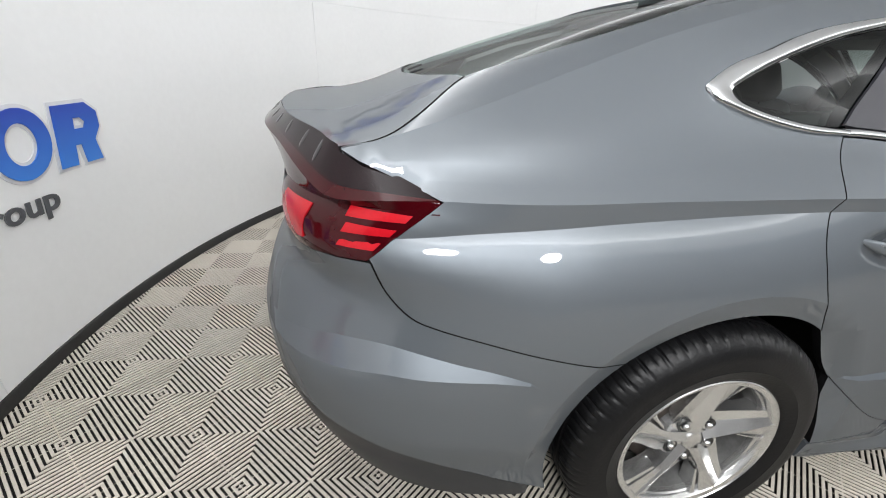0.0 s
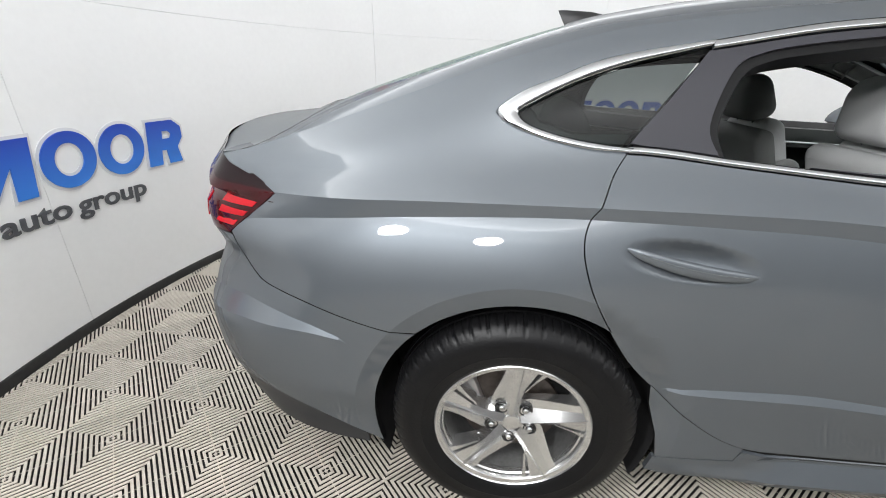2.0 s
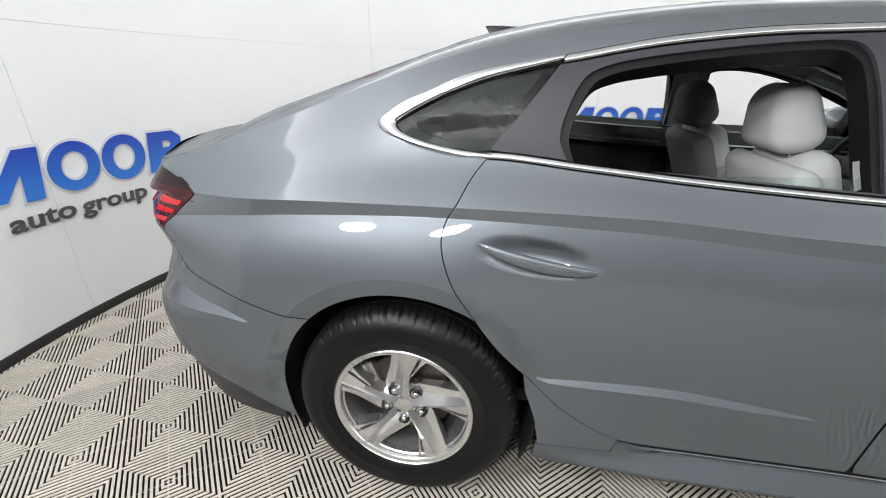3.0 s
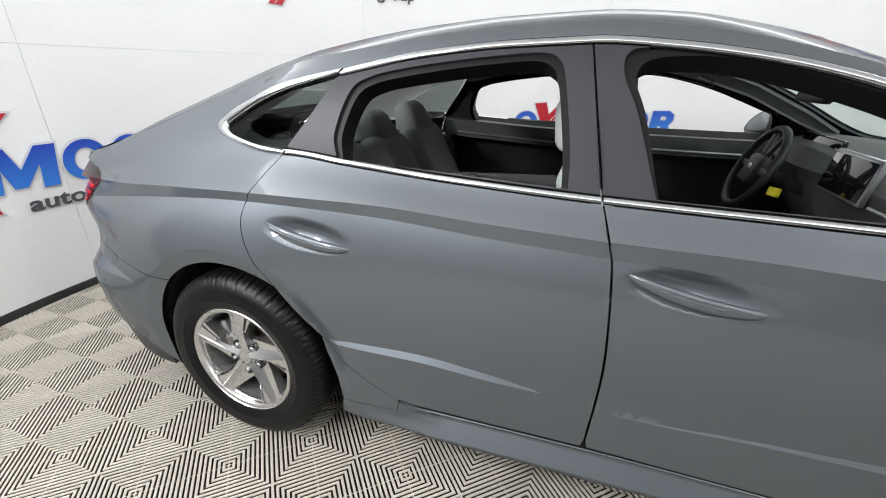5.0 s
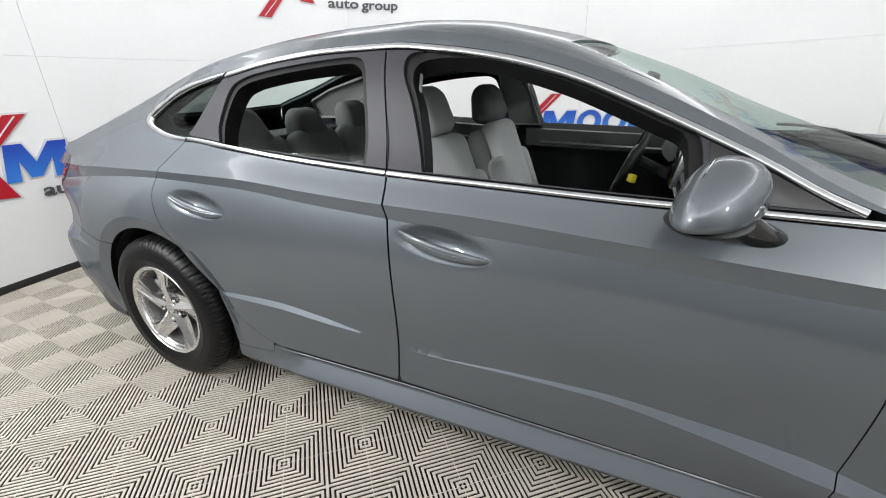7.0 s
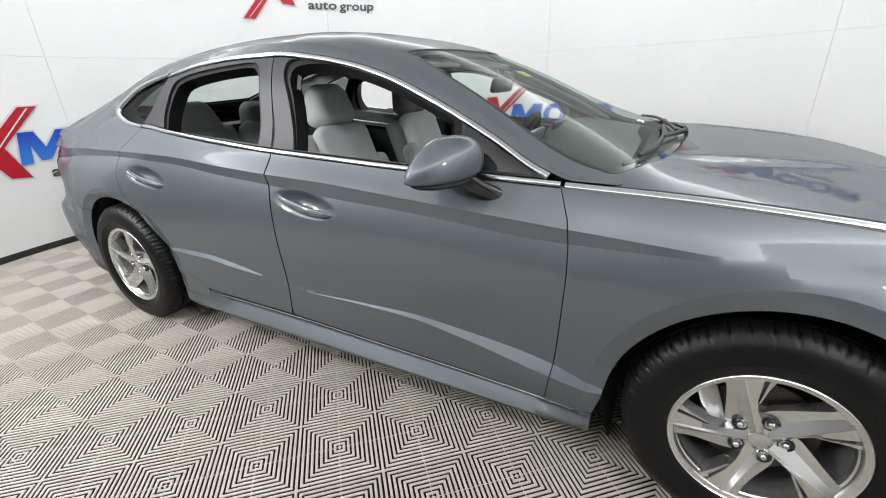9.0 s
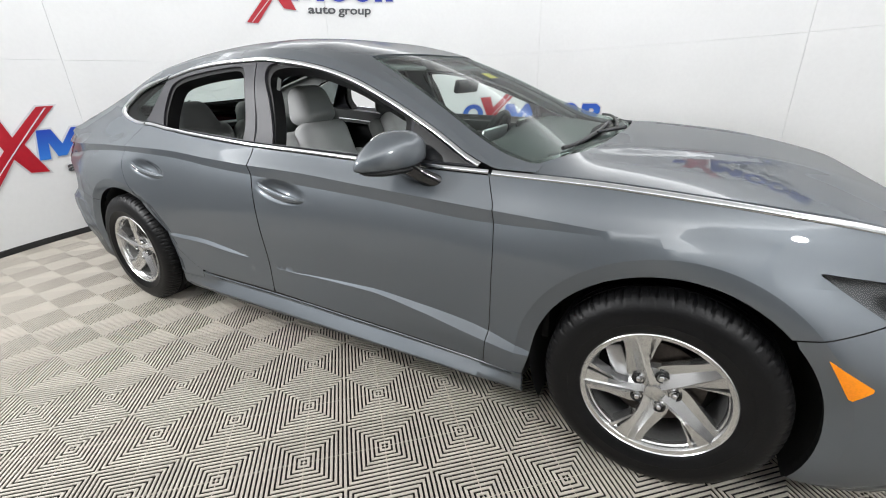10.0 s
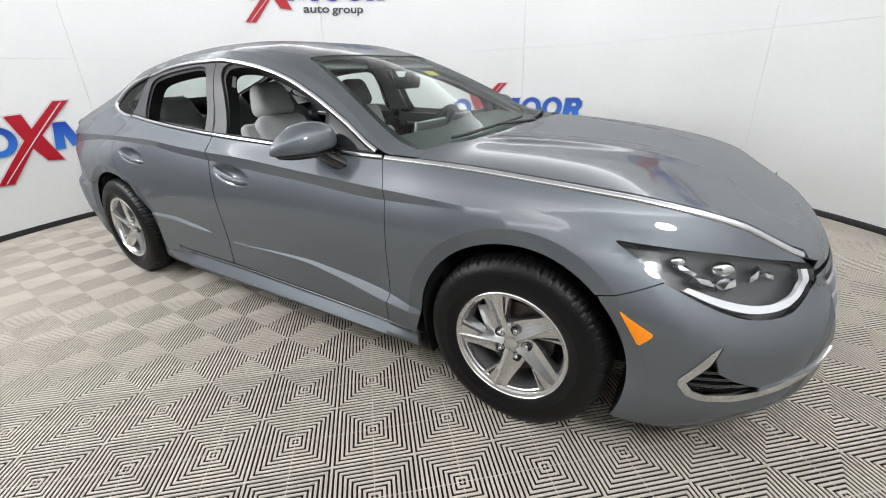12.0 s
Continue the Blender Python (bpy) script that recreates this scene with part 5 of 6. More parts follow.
def tail_lamps():
    inner = [(-0.637, -0.777, 0.938), (-0.72, -0.735, 0.976), (-0.817, -0.675, 1.012), (-0.866, -0.580, 1.028), (-0.944, -0.42, 1.037), (-0.998, -0.2, 1.041), (-1.008, 0.0, 1.043)]
    outer = [(-0.640, -0.782, 0.937), (-0.725, -0.768, 0.934), (-0.830, -0.738, 0.931), (-0.876, -0.682, 0.944), (-0.917, -0.60, 0.964), (-0.966, -0.47, 0.984), (-1.028, -0.30, 0.998), (-1.050, -0.14, 1.004), (-1.054, 0.0, 1.006)]
    ux, uw = flank(np.linspace(float(along(-0.640, 0.912)), XR0 - LR, 12), np.full(12, 0.912))
    under = [(float(a), -float(b), 0.912) for a, b in zip(ux, uw)]

    def both(line, up=0.0):
        q = np.array(curve(line, 8))
        d = np.concatenate([[0], np.cumsum(np.linalg.norm(np.diff(q, axis=0), axis=1))])
        g = np.linspace(0, d[-1], 37)
        half = [tuple(float(np.interp(v, d, q[:, k])) + (up if k == 2 else 0.0) for k in range(3)) for v in g]
        return half + [(x, -y, z) for x, y, z in half[-2::-1]]
    a, b, c = both(inner, 0.001), both(outer), both(under)
    mid = [tuple(Vector(p).lerp(Vector(q), 0.72)) for p, q in zip(a, b)]
    bar = ruled("light_bar", a, mid, SMOKE_LENS, car, "smoked dark lamp strip across the boot lip", 3)
    ruled("light_strip", mid, b, RED_LENS, bar, "deep red edge of the lamp strip", 2)
    ruled("strip_underside", b, c, RED_LENS, bar, "", 2)
    for k in range(-7, 8):
        i = 36 + int(round(k * 3.6))
        p, q = Vector(a[i]), Vector(mid[i])
        o = p.lerp(q, 0.5)
        d = (q - p)
        ln = min(0.036, max(0.016, d.length * 0.46))
        bm = bmesh.new()
        n = d.cross(Vector(a[i + 1]) - Vector(a[i - 1])).normalized()
        n = n if n.z > 0 else -n
        t = n.cross(d).normalized()
        m = Matrix((d.normalized(), t, n)).transposed().to_4x4()
        bmesh.ops.create_uvsphere(bm, u_segments=14, v_segments=6, radius=1.0, matrix=Matrix.Translation(o) @ m @ Matrix.Diagonal((ln * 0.8, 0.008, 0.0014, 1)))
        part("lamp_fin", bm, GLOSS_BLACK, bar)
    for sg in (1, -1):
        main = uz([(-0.637, 0.934), (-0.705, 0.880), (-0.775, 0.824), (-0.86, 0.818), (-0.93, 0.797), (-0.972, 0.780), (-0.975, 0.83), (-0.945, 0.918), (-0.83, 0.928), (-0.74, 0.931)])
        l = plate("tail_lamp", [sheet(main, side, 0.03, lift=0.002, rim=0.02)], RED_LENS, car, "deep red tail lamp with bright bars", sg, CAR_MID)
        for k in range(3):
            z = 0.904 - 0.026 * k
            xa, xb = -0.688 - 0.030 * k, -0.800 - 0.010 * k
            b = uz([(xa, z + 0.004), (xb, z + 0.008), (xb - 0.012, z - 0.009), (xa - 0.014, z - 0.009)])
            plate("lamp_bar", [sheet(b, side, 0.03, lift=0.0035, rim=0.006)], RED_BAR, l, "bright red reflector bar", sg, CAR_MID)
        sq = uz([(-0.876, 0.900), (-0.938, 0.900), (-0.966, 0.800), (-0.900, 0.832)])
        plate("rear_reflector", [sheet(sq, side, 0.03, lift=0.0045, rim=0.006)], RED_BAR, l, "bright red rear reflector", sg, CAR_MID)


def head_lamps():
    o = [(3.137, 0.769), (3.21, 0.719), (3.283, 0.671), (3.36, 0.634), (3.431, 0.606), (3.52, 0.585), (3.598, 0.588), (3.632, 0.612), (3.642, 0.645), (3.636, 0.675), (3.620, 0.692), (3.56, 0.708), (3.432, 0.735), (3.295, 0.750)]
    for sg in (1, -1):
        poly = uz(o)
        c = np.mean(np.array(poly), 0)
        lamp = plate("head_lamp", [sheet(poly, side, 0.03, lift=0.001, rim=0.004)], CLEAR, car, "clear headlamp with dark bezel and white light guide", sg, CAR_MID)
        lamp.visible_shadow = False
        small = [tuple(c + (np.array(p) - c) * (1.03, 1.10)) for p in poly]
        plate("bezel", [sheet(small, side, 0.04, lift=-0.050, rim=-0.047)], BEZEL, lamp, "dark grey lamp bezel", sg, CAR_MID)
        guide = uz(curve([(3.330, 0.652), (3.431, 0.612), (3.52, 0.592), (3.595, 0.595), (3.626, 0.617), (3.634, 0.646), (3.620, 0.684)], 3)) + uz(curve([(3.606, 0.684), (3.618, 0.648), (3.610, 0.626), (3.585, 0.611), (3.52, 0.609), (3.438, 0.627), (3.340, 0.660)], 3))
        plate("light_guide", [sheet(guide, side, 0.03, lift=-0.006, rim=0.012)], WHITE_GUIDE, lamp, "white light guide", sg, CAR_MID)
        for x, z, r in ((3.300, 0.712, 0.020), (3.412, 0.692, 0.029)):
            p = on_flank(x, z, -0.030)
            bm = bmesh.new()
            bmesh.ops.create_uvsphere(bm, u_segments=24, v_segments=12, radius=r, matrix=pose(p.x, p.y, p.z, 0, 0, 25) @ Matrix.Diagonal((1.15, 0.7, 0.75, 1)))
            ob = part("projector", bm, MIRROR, lamp, "bright projector lens")
            flip_y([ob], sg)
        for x, z, a, h, up, roll, yaw in ((3.320, 0.690, 0.060, 0.018, -34, 24, 16), (3.370, 0.660, 0.070, 0.024, -46, 20, 44), (3.425, 0.652, 0.050, 0.030, -30, -18, 18), (3.490, 0.672, 0.052, 0.022, -42, -30, 52), (3.525, 0.664, 0.036, 0.020, -28, 22, 34)):
            p = on_flank(x, z, -0.034)
            bm = bmesh.new()
            bmesh.ops.create_icosphere(bm, subdivisions=1, radius=1.0, matrix=pose(p.x, p.y, p.z, 0, 0, yaw) @ pose(0, 0, 0, up * 0.6, 0, 0) @ pose(0, 0, 0, 0, roll, 0) @ Matrix.Diagonal((a * 0.66, 0.016, h * 0.72, 1)))
            ob = part("reflector", bm, MIRROR, lamp, "bright faceted reflector", smooth=0)
            flip_y([ob], sg)


def blade(bm, m, face):
    """One spoke: a scooped broad face, a sharp ridge, a flat facet that widens to the rim, and a prong beyond a groove."""
    def P(r, s, d):
        return bm.verts.new(m @ Vector((r, face + d, s)))
    # from hub to rim: outer edge of the scoop, its hollow, ridge, foot of the ridge, edge of the flat facet (distance, sideways, depth)
    rows = [((0.030, 0.058, 0.034), (0.030, 0.030, 0.032), (0.026, 0.002, 0.010), (0.026, -0.003, 0.013), (0.026, -0.018, 0.022)),
            ((0.062, 0.063, 0.032), (0.060, 0.034, 0.029), (0.058, 0.002, 0.006), (0.058, -0.004, 0.010), (0.058, -0.014, 0.018)),
            ((0.095, 0.056, 0.028), (0.092, 0.030, 0.024), (0.090, 0.001, 0.003), (0.090, -0.004, 0.007), (0.090, -0.013, 0.013)),
            ((0.132, 0.047, 0.023), (0.130, 0.025, 0.018), (0.128, 0.001, 0.000), (0.128, -0.004, 0.004), (0.128, -0.018, 0.009)),
            ((0.165, 0.041, 0.016), (0.165, 0.021, 0.011), (0.165, 0.000, -0.003), (0.165, -0.005, 0.001), (0.162, -0.031, 0.005)),
            ((0.195, 0.040, 0.006), (0.199, 0.020, 0.002), (0.203, 0.000, -0.005), (0.203, -0.005, -0.002), (0.199, -0.043, 0.001))]
    F = [[P(*q) for q in row] for row in rows]
    B = [[P(row[0][0], row[0][1] - 0.006, 0.062), P(row[4][0], row[4][1] + 0.003, 0.062)] for row in rows]
    for a, b, c, d in zip(F, F[1:], B, B[1:]):
        for k in range(4):
            bm.faces.new((a[k], a[k + 1], b[k + 1], b[k]))
        bm.faces.new((a[0], b[0], d[0], c[0])), bm.faces.new((a[4], c[1], d[1], b[4]))
    # prong past the groove
    top_row = [((0.112, -0.0165, 0.013), (0.116, -0.023, 0.014)), ((0.155, -0.037, 0.006), (0.157, -0.046, 0.008)), ((0.1935, -0.055, 0.001), (0.189, -0.070, 0.002))]
    T = [[P(*q) for q in row] for row in top_row]
    U = [[P(r, s, 0.052) for r, s, d in row] for row in top_row]
    for a, b, c, d in zip(T, T[1:], U, U[1:]):
        bm.faces.new((a[0], b[0], b[1], a[1]))
        bm.faces.new((a[0], c[0], d[0], b[0])), bm.faces.new((a[1], b[1], d[1], c[1]))
    # floor of the groove
    g = [P(0.112, -0.012, 0.045), P(0.112, -0.020, 0.045), P(0.190, -0.062, 0.040), P(0.197, -0.040, 0.038)]
    bm.faces.new(g)


def wheel(x, sign, turn):
    """A tyre on a five-spoke alloy rim with a brake behind it."""
    R, cy = 0.335, -0.815
    bm = bmesh.new()
    face = -0.087
    lathe(bm, [(0.2135, face + 0.004), (0.2125, face - 0.007), (0.2100, face - 0.009), (0.2075, face - 0.006), (0.1965, face - 0.003), (0.1935, face + 0.002), (0.1920, face + 0.012), (0.1885, face + 0.016), (0.1865, face + 0.030)], 90)
    lathe(bm, [(0.0, face + 0.020), (0.030, face + 0.020), (0.060, face + 0.026), (0.075, face + 0.034), (0.078, face + 0.06)], 40)
    rim = part("wheel", bm, ALLOY, car, "silver five-spoke alloy wheel with a black tyre", smooth=28)
    # inner barrel in a darker alloy grey: shade behind the spokes, by colour
    bm = bmesh.new()
    lathe(bm, [(0.1865, face + 0.030), (0.1855, face + 0.045), (0.181, face + 0.060), (0.180, face + 0.085), (0.176, face + 0.15)], 72)
    part("rim_barrel", bm, BARREL, rim, "inside of the rim, its silver darkened for shade", smooth=28)
    for k in range(5):
        m = pose(0, 0, 0, 0, -(turn + 72 * k), 0)
        bm = bmesh.new()
        blade(bm, m, face)
        part("spoke", bm, ALLOY, rim, smooth=12)
    bm = bmesh.new()
    prof = [(0.203, face + 0.010), (0.214, face - 0.006), (0.222, face - 0.012), (0.245, face - 0.0185), (0.248, face - 0.0200), (0.251, face - 0.0190), (0.275, face - 0.0205), (0.292, face - 0.017), (0.306, face - 0.010), (0.319, face + 0.000), (0.3285, face + 0.012), (0.333, face + 0.028), (0.334, face + 0.052), (0.327, face + 0.053), (0.327, face + 0.060), (0.3345, face + 0.061), (0.335, face + 0.085), (0.328, face + 0.086), (0.328, face + 0.093), (0.335, face + 0.094), (0.334, face + 0.120), (0.327, face + 0.121), (0.327, face + 0.128), (0.333, face + 0.129), (0.330, face + 0.160), (0.318, face + 0.178), (0.29, face + 0.193), (0.25, face + 0.193), (0.205, face + 0.17)]

    def dent(k, i):
        if k % 12 in (0, 1) and 9 <= i <= 11:
            return (0.003, 0.006, 0.007)[i - 9]
        if (k + 6) % 12 == 0 and 10 <= i <= 11:
            return 0.004
        return 0.0
    lathe(bm, prof, 540, Matrix(), dent)
    part("tyre", bm, RUBBER, rim, "black rubber tyre", smooth=35)
    bm = bmesh.new()
    lathe(bm, [(0.0, face + 0.012), (0.020, face + 0.0125), (0.026, face + 0.015), (0.0285, face + 0.022)], 32)
    part("hub_cap", bm, ALLOY, rim, "silver centre cap")
    for k in range(5):
        a = radians(turn + 36 + 72 * k)
        bm = bmesh.new()
        lathe(bm, [(0.0, -0.008), (0.006, -0.008), (0.0095, -0.004), (0.0098, 0.016)], 12, Matrix.Translation((0.056 * math.cos(a), face + 0.022, 0.056 * math.sin(a))))
        part("wheel_nut", bm, CHROME, rim)
        bm = bmesh.new()
        lathe(bm, [(0.0102, 0.010), (0.0185, 0.004), (0.0195, 0.0065)], 18, Matrix.Translation((0.056 * math.cos(a), face + 0.016, 0.056 * math.sin(a))))
        part("nut_well", bm, GLOSS_BLACK, rim)
    bm = bmesh.new()
    lathe(bm, [(0.05, face + 0.075), (0.138, face + 0.075), (0.140, face + 0.085), (0.138, face + 0.095)], 48)
    lathe(bm, [(0.0, face + 0.06), (0.075, face + 0.06), (0.078, face + 0.075)], 32)
    part("brake_disc", bm, IRON, rim, "rusty grey brake disc")
    bm = bmesh.new()
    block(bm, (0.055, 0.06, 0.13), pose(-0.112, face + 0.085, 0.045, 0, -20, 0), 0.012)
    part("brake_caliper", bm, SILVER, rim, "grey brake caliper")
    bm = bmesh.new()
    lathe(bm, [(0.176, face + 0.13), (0.0, face + 0.135)], 40)
    part("wheel_back", bm, DARK, rim)
    m = pose(x, cy, R)
    if sign < 0:
        m = Matrix.Diagonal((1, -1, 1, 1)) @ m
        for ob in (rim, *rim.children):
            ob.data.transform(Matrix.Diagonal((1, -1, 1, 1)))
            ob.data.flip_normals()
        m = pose(x, -cy, R)
    rim.matrix_basis = m
    return rim


def underside():
    for x in (0.0, 2.84):
        for sg in (1, -1):
            bm = bmesh.new()
            pts = arc(x, 0.335, ARCH + 0.006, 206, -27, 36)
            a = [bm.verts.new((px, -0.868 * sg, pz)) for px, pz in pts]
            b = [bm.verts.new((px, -0.55 * sg, pz)) for px, pz in pts]
            for i in range(len(pts) - 1):
                bm.faces.new((a[i], a[i + 1], b[i + 1], b[i]))
            bm.faces.new(b)
            part("wheel_housing", bm, DARK, car, "black wheel-arch liner")
    bm = bmesh.new()
    block(bm, (2.0, 1.62, 0.10), pose(1.42, 0, 0.23), 0.02)
    block(bm, (0.50, 1.15, 0.10), pose(-0.66, 0, 0.30), 0.02)
    block(bm, (0.34, 1.10, 0.10), pose(3.40, 0, 0.24), 0.02)
    block(bm, (0.9, 1.05, 0.10), pose(0.0, 0, 0.33), 0.02)
    block(bm, (0.9, 1.05, 0.30), pose(2.84, 0, 0.40), 0.02)
    part("underbody", bm, DARK, car, "black underbody")


def side_mirror(sign):
    """Rounded mirror housing on its foot."""
    bm = bmesh.new()
    rows, cols = 18, 28
    c = Vector((1.957, -0.925, 0.988))
    grid = []
    for i in range(rows + 1):
        v = -math.pi / 2 + math.pi * i / rows
        ring = []
        for j in range(cols):
            h = 2 * math.pi * j / cols

            def pw(q, e):
                return math.copysign(abs(q) ** e, q)
            px = pw(math.cos(v), 0.85) * pw(math.cos(h), 0.92)
            py = pw(math.cos(v), 0.80) * pw(math.sin(h), 0.85)
            pz = pw(math.sin(v), 0.95 if v > 0 else 0.55)
            y = 0.128 * py
            taper = 1.0 - 0.22 * max(0, -py)
            x = (0.098 if px > 0 else 0.060) * px * taper
            z = (0.094 if pz > 0 else 0.028) * pz * (1.0 - 0.30 * max(0, -py) ** 1.5)
            ring.append(bm.verts.new(c + Vector((x - 0.030 * (-py) + 0.22 * (z - 0.03), y, z + 0.010 * py))))
        grid.append(ring)
    for i in range(rows):
        for j in range(cols):
            bm.faces.new((grid[i][j], grid[i][(j + 1) % cols], grid[i + 1][(j + 1) % cols], grid[i + 1][j]))
    bmesh.ops.remove_doubles(bm, verts=bm.verts, dist=0.0004)
    m = part("side_mirror", bm, PAINT, car, "grey side mirror housing on a black foot", smooth=60)
    bm = bmesh.new()
    bmesh.ops.create_uvsphere(bm, u_segments=24, v_segments=8, radius=1.0, matrix=pose(c.x + 0.002, c.y + 0.006, c.z - 0.027, 0, 0, -13) @ Matrix.Diagonal((0.078, 0.122, 0.019, 1)))
    base = part("mirror_base", bm, BLACK, m, "gloss black underside")
    bm = bmesh.new()
    ring = []
    for x, y, z, a, b in ((1.985, -0.905, 0.972, 0.052, 0.016), (2.02, -0.88, 0.945, 0.048, 0.017), (2.06, -0.86, 0.922, 0.044, 0.022), (2.078, -0.842, 0.905, 0.047, 0.026)):
        ring.append([bm.verts.new((x + a * math.cos(t), y + 0.012 * math.sin(t), z + b * math.sin(t))) for t in np.linspace(0, 2 * math.pi, 14, endpoint=False)])
    for a, b in zip(ring, ring[1:]):
        for k in range(14):
            bm.faces.new((a[k], a[(k + 1) % 14], b[(k + 1) % 14], b[k]))
    bm.faces.new(ring[0]), bm.faces.new(ring[-1][::-1])
    foot = part("mirror_foot", bm, GLOSS_BLACK, m, "gloss black foot")
    bm = bmesh.new()
    bmesh.ops.create_uvsphere(bm, u_segments=24, v_segments=12, radius=1.0, matrix=pose(1.939, -0.910, 1.031, 0, 0, -13) @ pose(0, 0, 0, 0, 15, 0) @ Matrix.Diagonal((0.006, 0.085, 0.050, 1)))
    gl = part("mirror_glass", bm, CHROME, m, "mirror glass")
    flip_y([m, base, foot, gl], sign)


def pad(name, size, m, mat, parent, bevel=0.05, seg=4, bulge=0.0, label="", taper=0.0):
    """An upholstered pad: a rounded block, a little puffed."""
    bm = bmesh.new()
    block(bm, size, Matrix(), min(bevel, 0.48 * min(size)), seg)
    for v in bm.verts:
        fx, fy, fz = (2 * v.co[i] / size[i] for i in range(3))
        v.co.x *= 1 + bulge * (1 - fy * fy) * (1 - fz * fz)
        v.co.z *= 1 + 0.5 * bulge * (1 - fx * fx) * (1 - fy * fy)
        v.co.x *= 1 - 1.1 * taper * fz
        v.co.y *= 1 - 0.8 * taper * fz
    bmesh.ops.transform(bm, matrix=m, verts=bm.verts[:])
    return part(name, bm, mat, parent, label, smooth=60)


def front_seat(y):
    # far seat's back and headrest take the darker cloth colour in place of shade
    back_tone = SEAT_LIGHT if y < 0 else SEAT_DARK
    seat = pad("front_seat", (0.52, 0.50, 0.17), pose(1.48, y, 0.46, 0, -8, 0), SEAT_LIGHT, car, 0.07, 4, 0.1, "grey cloth front seat with a rounded headrest")
    lean = pose(1.20, y, 0.74, 0, -20, 0)
    pad("backrest", (0.11, 0.34, 0.63), lean @ pose(0.010, 0, 0), SEAT_LIGHT, seat, 0.050, 4, 0.08)
    pad("back_shell", (0.08, 0.46, 0.62), lean @ pose(-0.055, 0, -0.01), back_tone, seat, 0.04, 4, 0.1)
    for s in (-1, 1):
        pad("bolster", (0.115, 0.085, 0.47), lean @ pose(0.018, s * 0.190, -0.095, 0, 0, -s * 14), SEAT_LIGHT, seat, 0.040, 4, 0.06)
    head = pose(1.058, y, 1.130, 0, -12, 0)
    pad("headrest", (0.125, 0.240, 0.185), head, back_tone, seat, 0.052, 5, 0.12, taper=0.18)
    for s in (-1, 1):
        bm = bmesh.new()
        tube(bm, [(1.085, y + s * 0.06, 1.00), (1.058, y + s * 0.06, 1.09)], 0.006, 8)
        part("headrest_post", bm, CHROME, seat, "chrome post")


def rear_seat():
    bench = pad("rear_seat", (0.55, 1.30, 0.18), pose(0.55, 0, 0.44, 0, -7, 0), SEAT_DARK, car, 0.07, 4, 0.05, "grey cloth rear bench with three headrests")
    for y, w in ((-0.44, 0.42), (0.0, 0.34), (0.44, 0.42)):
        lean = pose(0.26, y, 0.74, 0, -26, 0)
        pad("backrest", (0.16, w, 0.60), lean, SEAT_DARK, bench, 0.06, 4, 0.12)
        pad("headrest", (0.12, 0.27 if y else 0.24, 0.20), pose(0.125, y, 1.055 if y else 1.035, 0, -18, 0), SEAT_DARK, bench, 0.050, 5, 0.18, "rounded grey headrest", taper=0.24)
    bm = bmesh.new()
    block(bm, (0.55, 1.24, 0.03), pose(-0.16, 0, 0.985, 0, -3, 0), 0.01)
    part("parcel_shelf", bm, CABIN_DARK, bench, "dark shelf behind the rear seat")


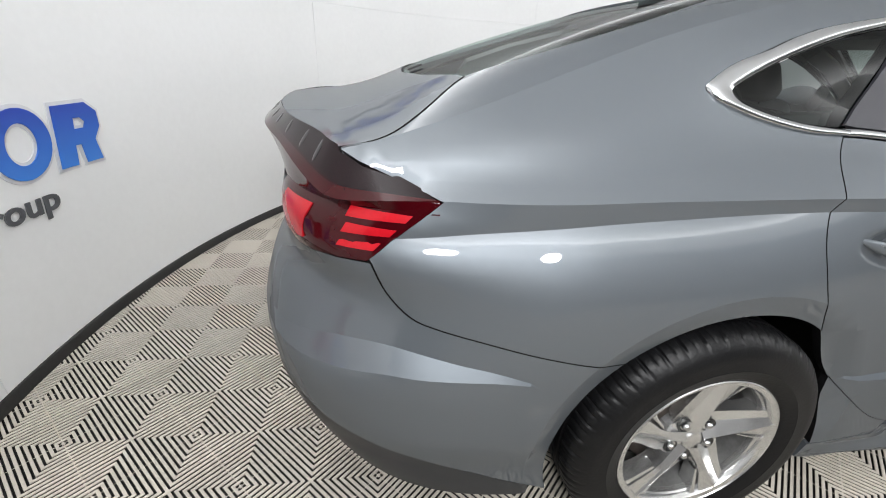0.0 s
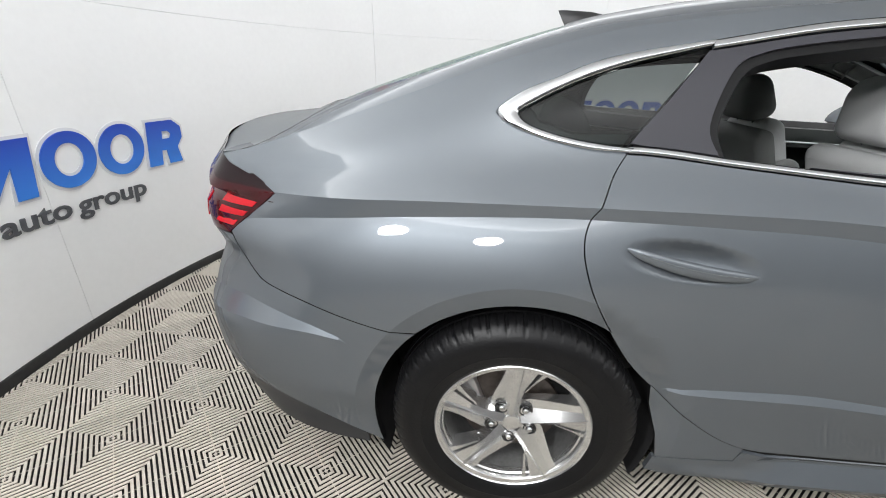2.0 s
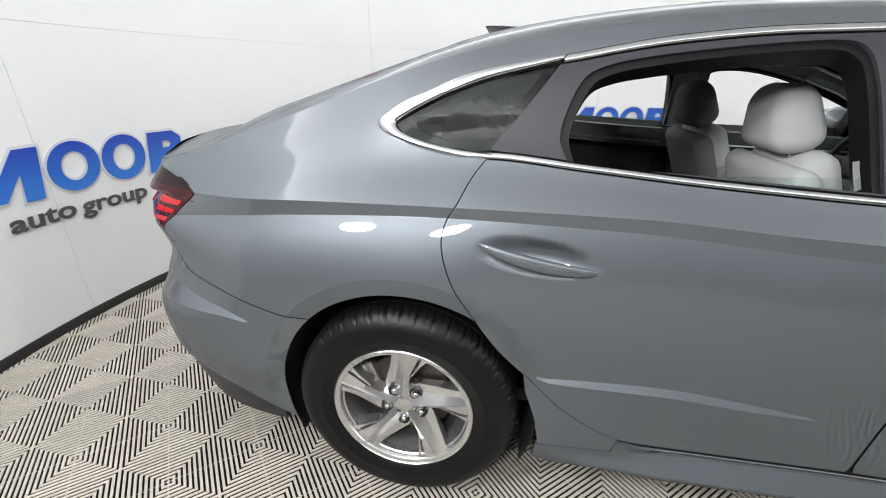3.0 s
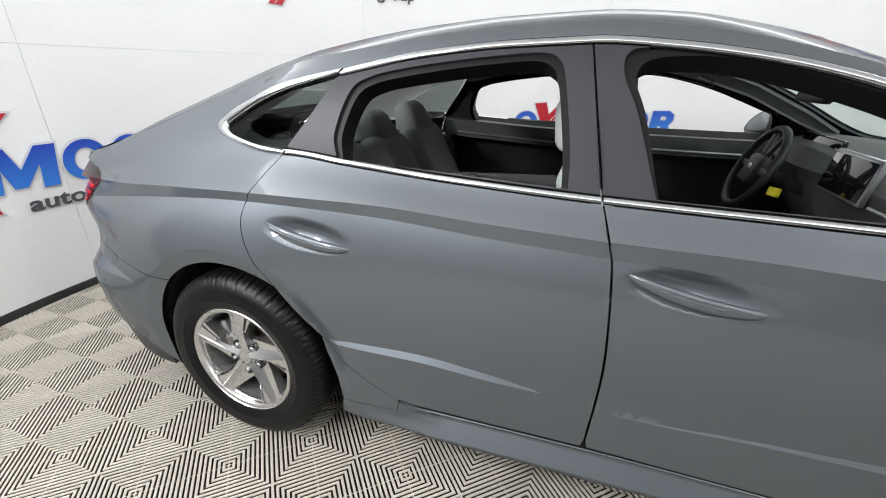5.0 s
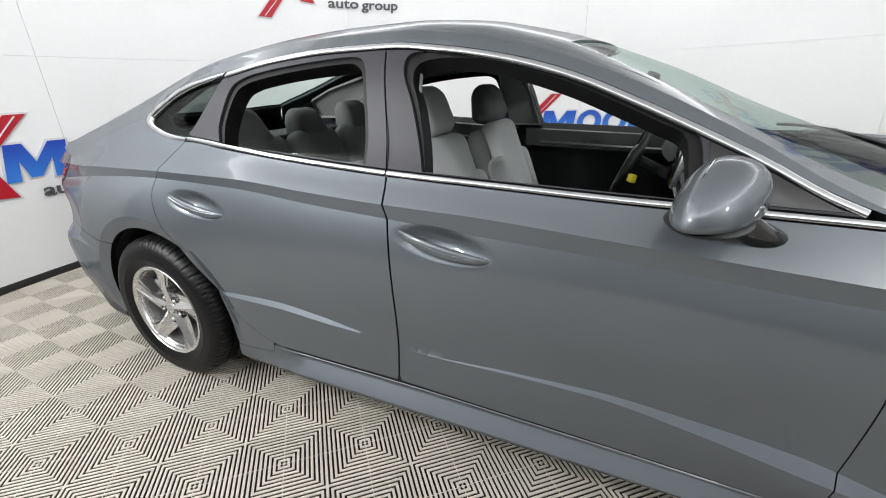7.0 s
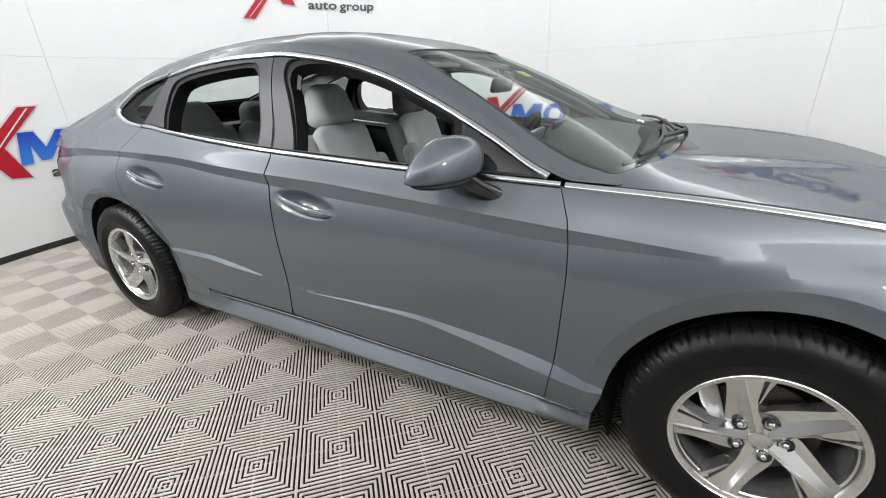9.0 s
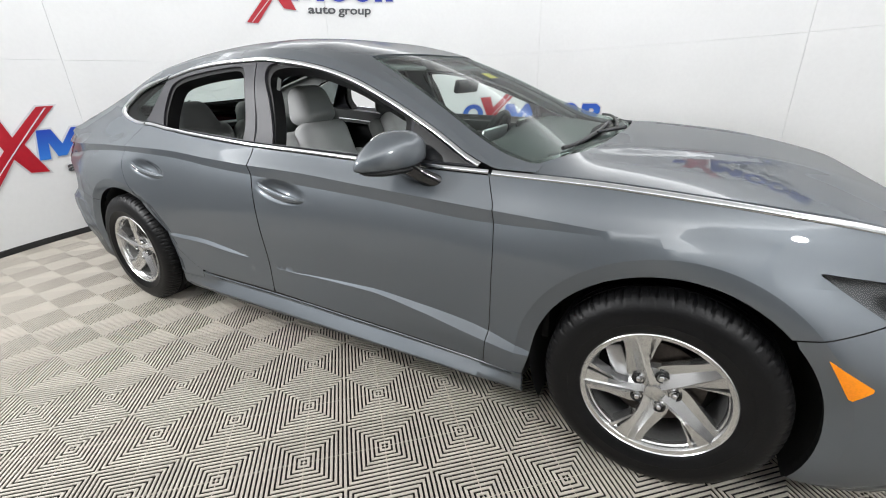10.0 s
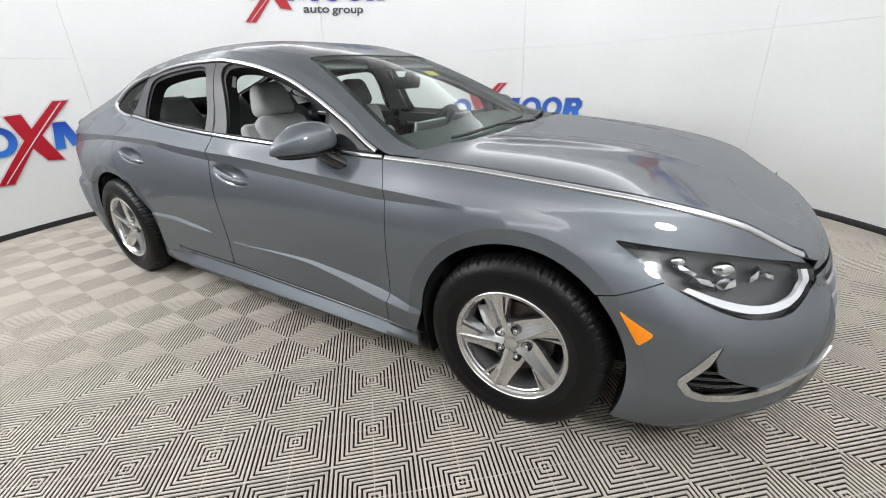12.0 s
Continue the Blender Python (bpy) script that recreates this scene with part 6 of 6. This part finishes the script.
def cabin():
    bm = bmesh.new()
    block(bm, (2.2, 1.5, 0.05), pose(1.3, 0, 0.31), 0.01)
    part("cabin_floor", bm, CABIN_DARK, car, "dark cabin carpet")
    bm = bmesh.new()
    block(bm, (0.05, 1.45, 0.55), pose(-0.02, 0, 0.68, 0, -20, 0), 0.01)
    part("rear_bulkhead", bm, CABIN_DARK, car, "dark cabin bulkhead")
    bm = bmesh.new()
    block(bm, (0.05, 1.45, 0.60), pose(2.45, 0, 0.62), 0.01)
    part("front_bulkhead", bm, CABIN_DARK, car, "dark cabin bulkhead")
    # headliner under the roof
    o = [(x, -float(edge_w(x)) + 0.03) for x in np.linspace(0.16, 1.60, 20)]
    o = o + [(x, -y) for x, y in o[::-1]]

    def under(x, y):
        return x, y, deck(x, y) - 0.035
    plate("headliner", [sheet(o, under, 0.08, rim=0.01)], LINER, car, "grey cloth headliner", 1, (1.0, 0, 5.0))
    for sg in (1, -1):
        def lining(u, z):
            x, w = flank(u, z)
            return x, -(w - 0.065), z
        for name, poly in (("pillar_lining", [(1.55, 1.255), (1.79, 1.165), (2.02, 1.045), (2.2, 0.965), (2.2, 1.0), (2.05, 1.09), (1.79, 1.222), (1.55, 1.312)]), ("pillar_lining", [(1.05, 1.0), (1.26, 1.0), (1.20, 1.20), (1.19, 1.36), (1.02, 1.36), (1.04, 1.20)]), ("pillar_lining", [(-0.35, 1.05), (0.0, 1.04), (0.22, 1.06), (0.24, 1.09), (0.10, 1.085), (0.02, 1.11), (0.0, 1.14), (0.22, 1.245), (0.40, 1.285), (0.45, 1.35), (0.2, 1.315), (-0.12, 1.23), (-0.3, 1.165)])):
            plate(name, [sheet(poly, lining, 0.05, rim=0.02)], LINER, car, "grey pillar lining", sg, (1.0, -3.0 * sg, 1.0))
        rail = run(edge_z, 0.30, 1.62, 0.06, -0.004) + run(trim_z, 1.62, 0.42, 0.06, -0.045)
        plate("rail_lining", [sheet(rail, lining, 0.05, rim=0.02)], LINER, car, "grey roof rail lining", sg, (1.0, -3.0 * sg, 1.0))
    # dashboard
    bm = bmesh.new()
    prof = [(2.42, 0.965), (2.25, 0.985), (2.08, 0.975), (1.99, 0.945), (1.955, 0.90), (1.97, 0.84), (1.99, 0.74), (2.08, 0.60), (2.42, 0.58)]
    ends = [-0.72, -0.60, -0.3, 0.0, 0.3, 0.60, 0.72]
    rings = []
    for y in ends:
        k = 1.0 if abs(y) < 0.65 else 0.97
        rings.append([bm.verts.new((x + (0.03 if abs(y) > 0.65 else 0) - (0.04 if 0.2 < y < 0.65 and 0.85 < z < 0.97 else 0), y, z * k + (0.03 if 0.2 < y < 0.65 and z > 0.93 and x < 2.2 else 0))) for x, z in prof])
    for a, b in zip(rings, rings[1:]):
        for i in range(len(prof) - 1):
            bm.faces.new((a[i], a[i + 1], b[i + 1], b[i]))
    bm.faces.new(rings[0][::-1]), bm.faces.new(rings[-1])
    bmesh.ops.bevel(bm, geom=[e for e in bm.edges if len(e.link_faces) == 2 and e.calc_face_angle(0) > 0.25], offset=0.012, segments=2, affect="EDGES")
    dash = part("dashboard", bm, CABIN_GREY, car, "dark grey dashboard")
    bm = bmesh.new()
    block(bm, (0.022, 0.30, 0.155), pose(1.955, -0.02, 0.925, 0, 12, 0), 0.008)
    scr = part("centre_display", bm, SILVER, dash, "black display in a silver frame")
    bm = bmesh.new()
    block(bm, (0.006, 0.275, 0.130), pose(1.943, -0.02, 0.927, 0, 12, 0), 0.002)
    part("display_glass", bm, SCREEN, scr, "black glass")
    bm = bmesh.new()
    block(bm, (0.02, 0.36, 0.125), pose(2.00, 0.37, 0.955, 0, 10, 0), 0.008)
    part("instrument_display", bm, SCREEN, dash, "black instrument display")
    bm = bmesh.new()
    tube(bm, [(1.958, -0.70, 0.865), (1.945, -0.40, 0.862), (1.945, -0.20, 0.86)], 0.006, 8)
    part("dash_accent", bm, SILVER, dash, "satin silver strip")
    bm = bmesh.new()
    block(bm, (0.95, 0.24, 0.34), pose(1.62, 0, 0.50, 0, -5, 0), 0.04, 3)
    con = part("centre_console", bm, CABIN_DARK, car, "black centre console")
    bm = bmesh.new()
    block(bm, (0.30, 0.012, 0.02), pose(1.83, -0.115, 0.70, 0, -25, 0), 0.004)
    part("console_accent", bm, SILVER, con, "satin silver edge")
    bm = bmesh.new()
    block(bm, (0.024, 0.040, 0.034), pose(1.80, 0.12, 0.825, 0, 12, 25), 0.003)
    tagged(part("hanging_tag", bm, YELLOW), "yellow paper tag hanging by the steering column", "tag")
    # steering wheel
    m = pose(1.79, 0.37, 0.875, 0, -66, 0)
    bm = bmesh.new()
    rings = []
    for k in range(40):
        t = 2 * math.pi * k / 40
        c = Vector((0.178 * math.cos(t), 0.178 * math.sin(t), 0))
        d = Vector((math.cos(t), math.sin(t), 0))
        rings.append([bm.verts.new(m @ (c + d * (0.0165 * math.cos(s)) + Vector((0, 0, 0.0165 * math.sin(s))))) for s in np.linspace(0, 2 * math.pi, 10, endpoint=False)])
    for k in range(40):
        a, b = rings[k], rings[(k + 1) % 40]
        for i in range(10):
            bm.faces.new((a[i], a[(i + 1) % 10], b[(i + 1) % 10], b[i]))
    sw = part("steering_wheel", bm, CABIN_DARK, car, "black steering wheel with a silver badge")
    bm = bmesh.new()
    block(bm, (0.14, 0.15, 0.05), m @ pose(-0.01, 0, -0.005), 0.022, 3)
    for a in (0, 180, 270 - 18, 270 + 18):
        block(bm, (0.115, 0.032, 0.016), m @ pose(0, 0, -0.004, 0, 0, a + 90) @ pose(0.115, 0, 0), 0.006)
    block(bm, (0.05, 0.05, 0.22), m @ pose(0, 0, -0.13), 0.01)
    part("wheel_hub", bm, CABIN_DARK, sw)
    bm = bmesh.new()
    bmesh.ops.create_uvsphere(bm, u_segments=14, v_segments=7, radius=1, matrix=m @ pose(0, 0, 0.021) @ Matrix.Diagonal((0.013, 0.022, 0.003, 1)))
    part("wheel_badge", bm, SILVER, sw, "plain silver oval")
    # inner mirror and its card
    bm = bmesh.new()
    block(bm, (0.03, 0.24, 0.065), pose(1.80, 0.0, 1.195, 0, 15, 0), 0.014, 3)
    block(bm, (0.05, 0.05, 0.05), pose(1.825, 0.0, 1.225, 0, 20, 0), 0.012, 2)
    part("inner_mirror", bm, BLACK, car, "black inside mirror")
    bm = bmesh.new()
    block(bm, (0.06, 0.10, 0.003), pose(1.84, 0.20, 1.240, 0, 24, 0), 0.001)
    tagged(part("windscreen_card", bm, YELLOW), "yellow card behind the windscreen", "card")
    for sy in (-1, 1):
        bm = bmesh.new()
        block(bm, (0.16, 0.36, 0.018), pose(1.58, sy * 0.33, 1.300, 0, 14, 0), 0.007, 2)
        part("sun_visor", bm, LINER, car, "grey sun visor")


for sg in (1, -1):
    quarter_panel(sg)
    side_door(False, sg)
    side_door(True, sg)
    corner_glass(sg)
    roof_trim(sg)
    fender(sg)
    sill(sg)
    side_mirror(sg)
bumpers()
top_panels()
tail_lamps()
head_lamps()
wheel(0.0, 1, 14)
wheel(2.84, 1, 39)
wheel(0.0, -1, 40)
wheel(2.84, -1, 60)
underside()
front_seat(-0.36)
front_seat(0.36)
rear_seat()
cabin()
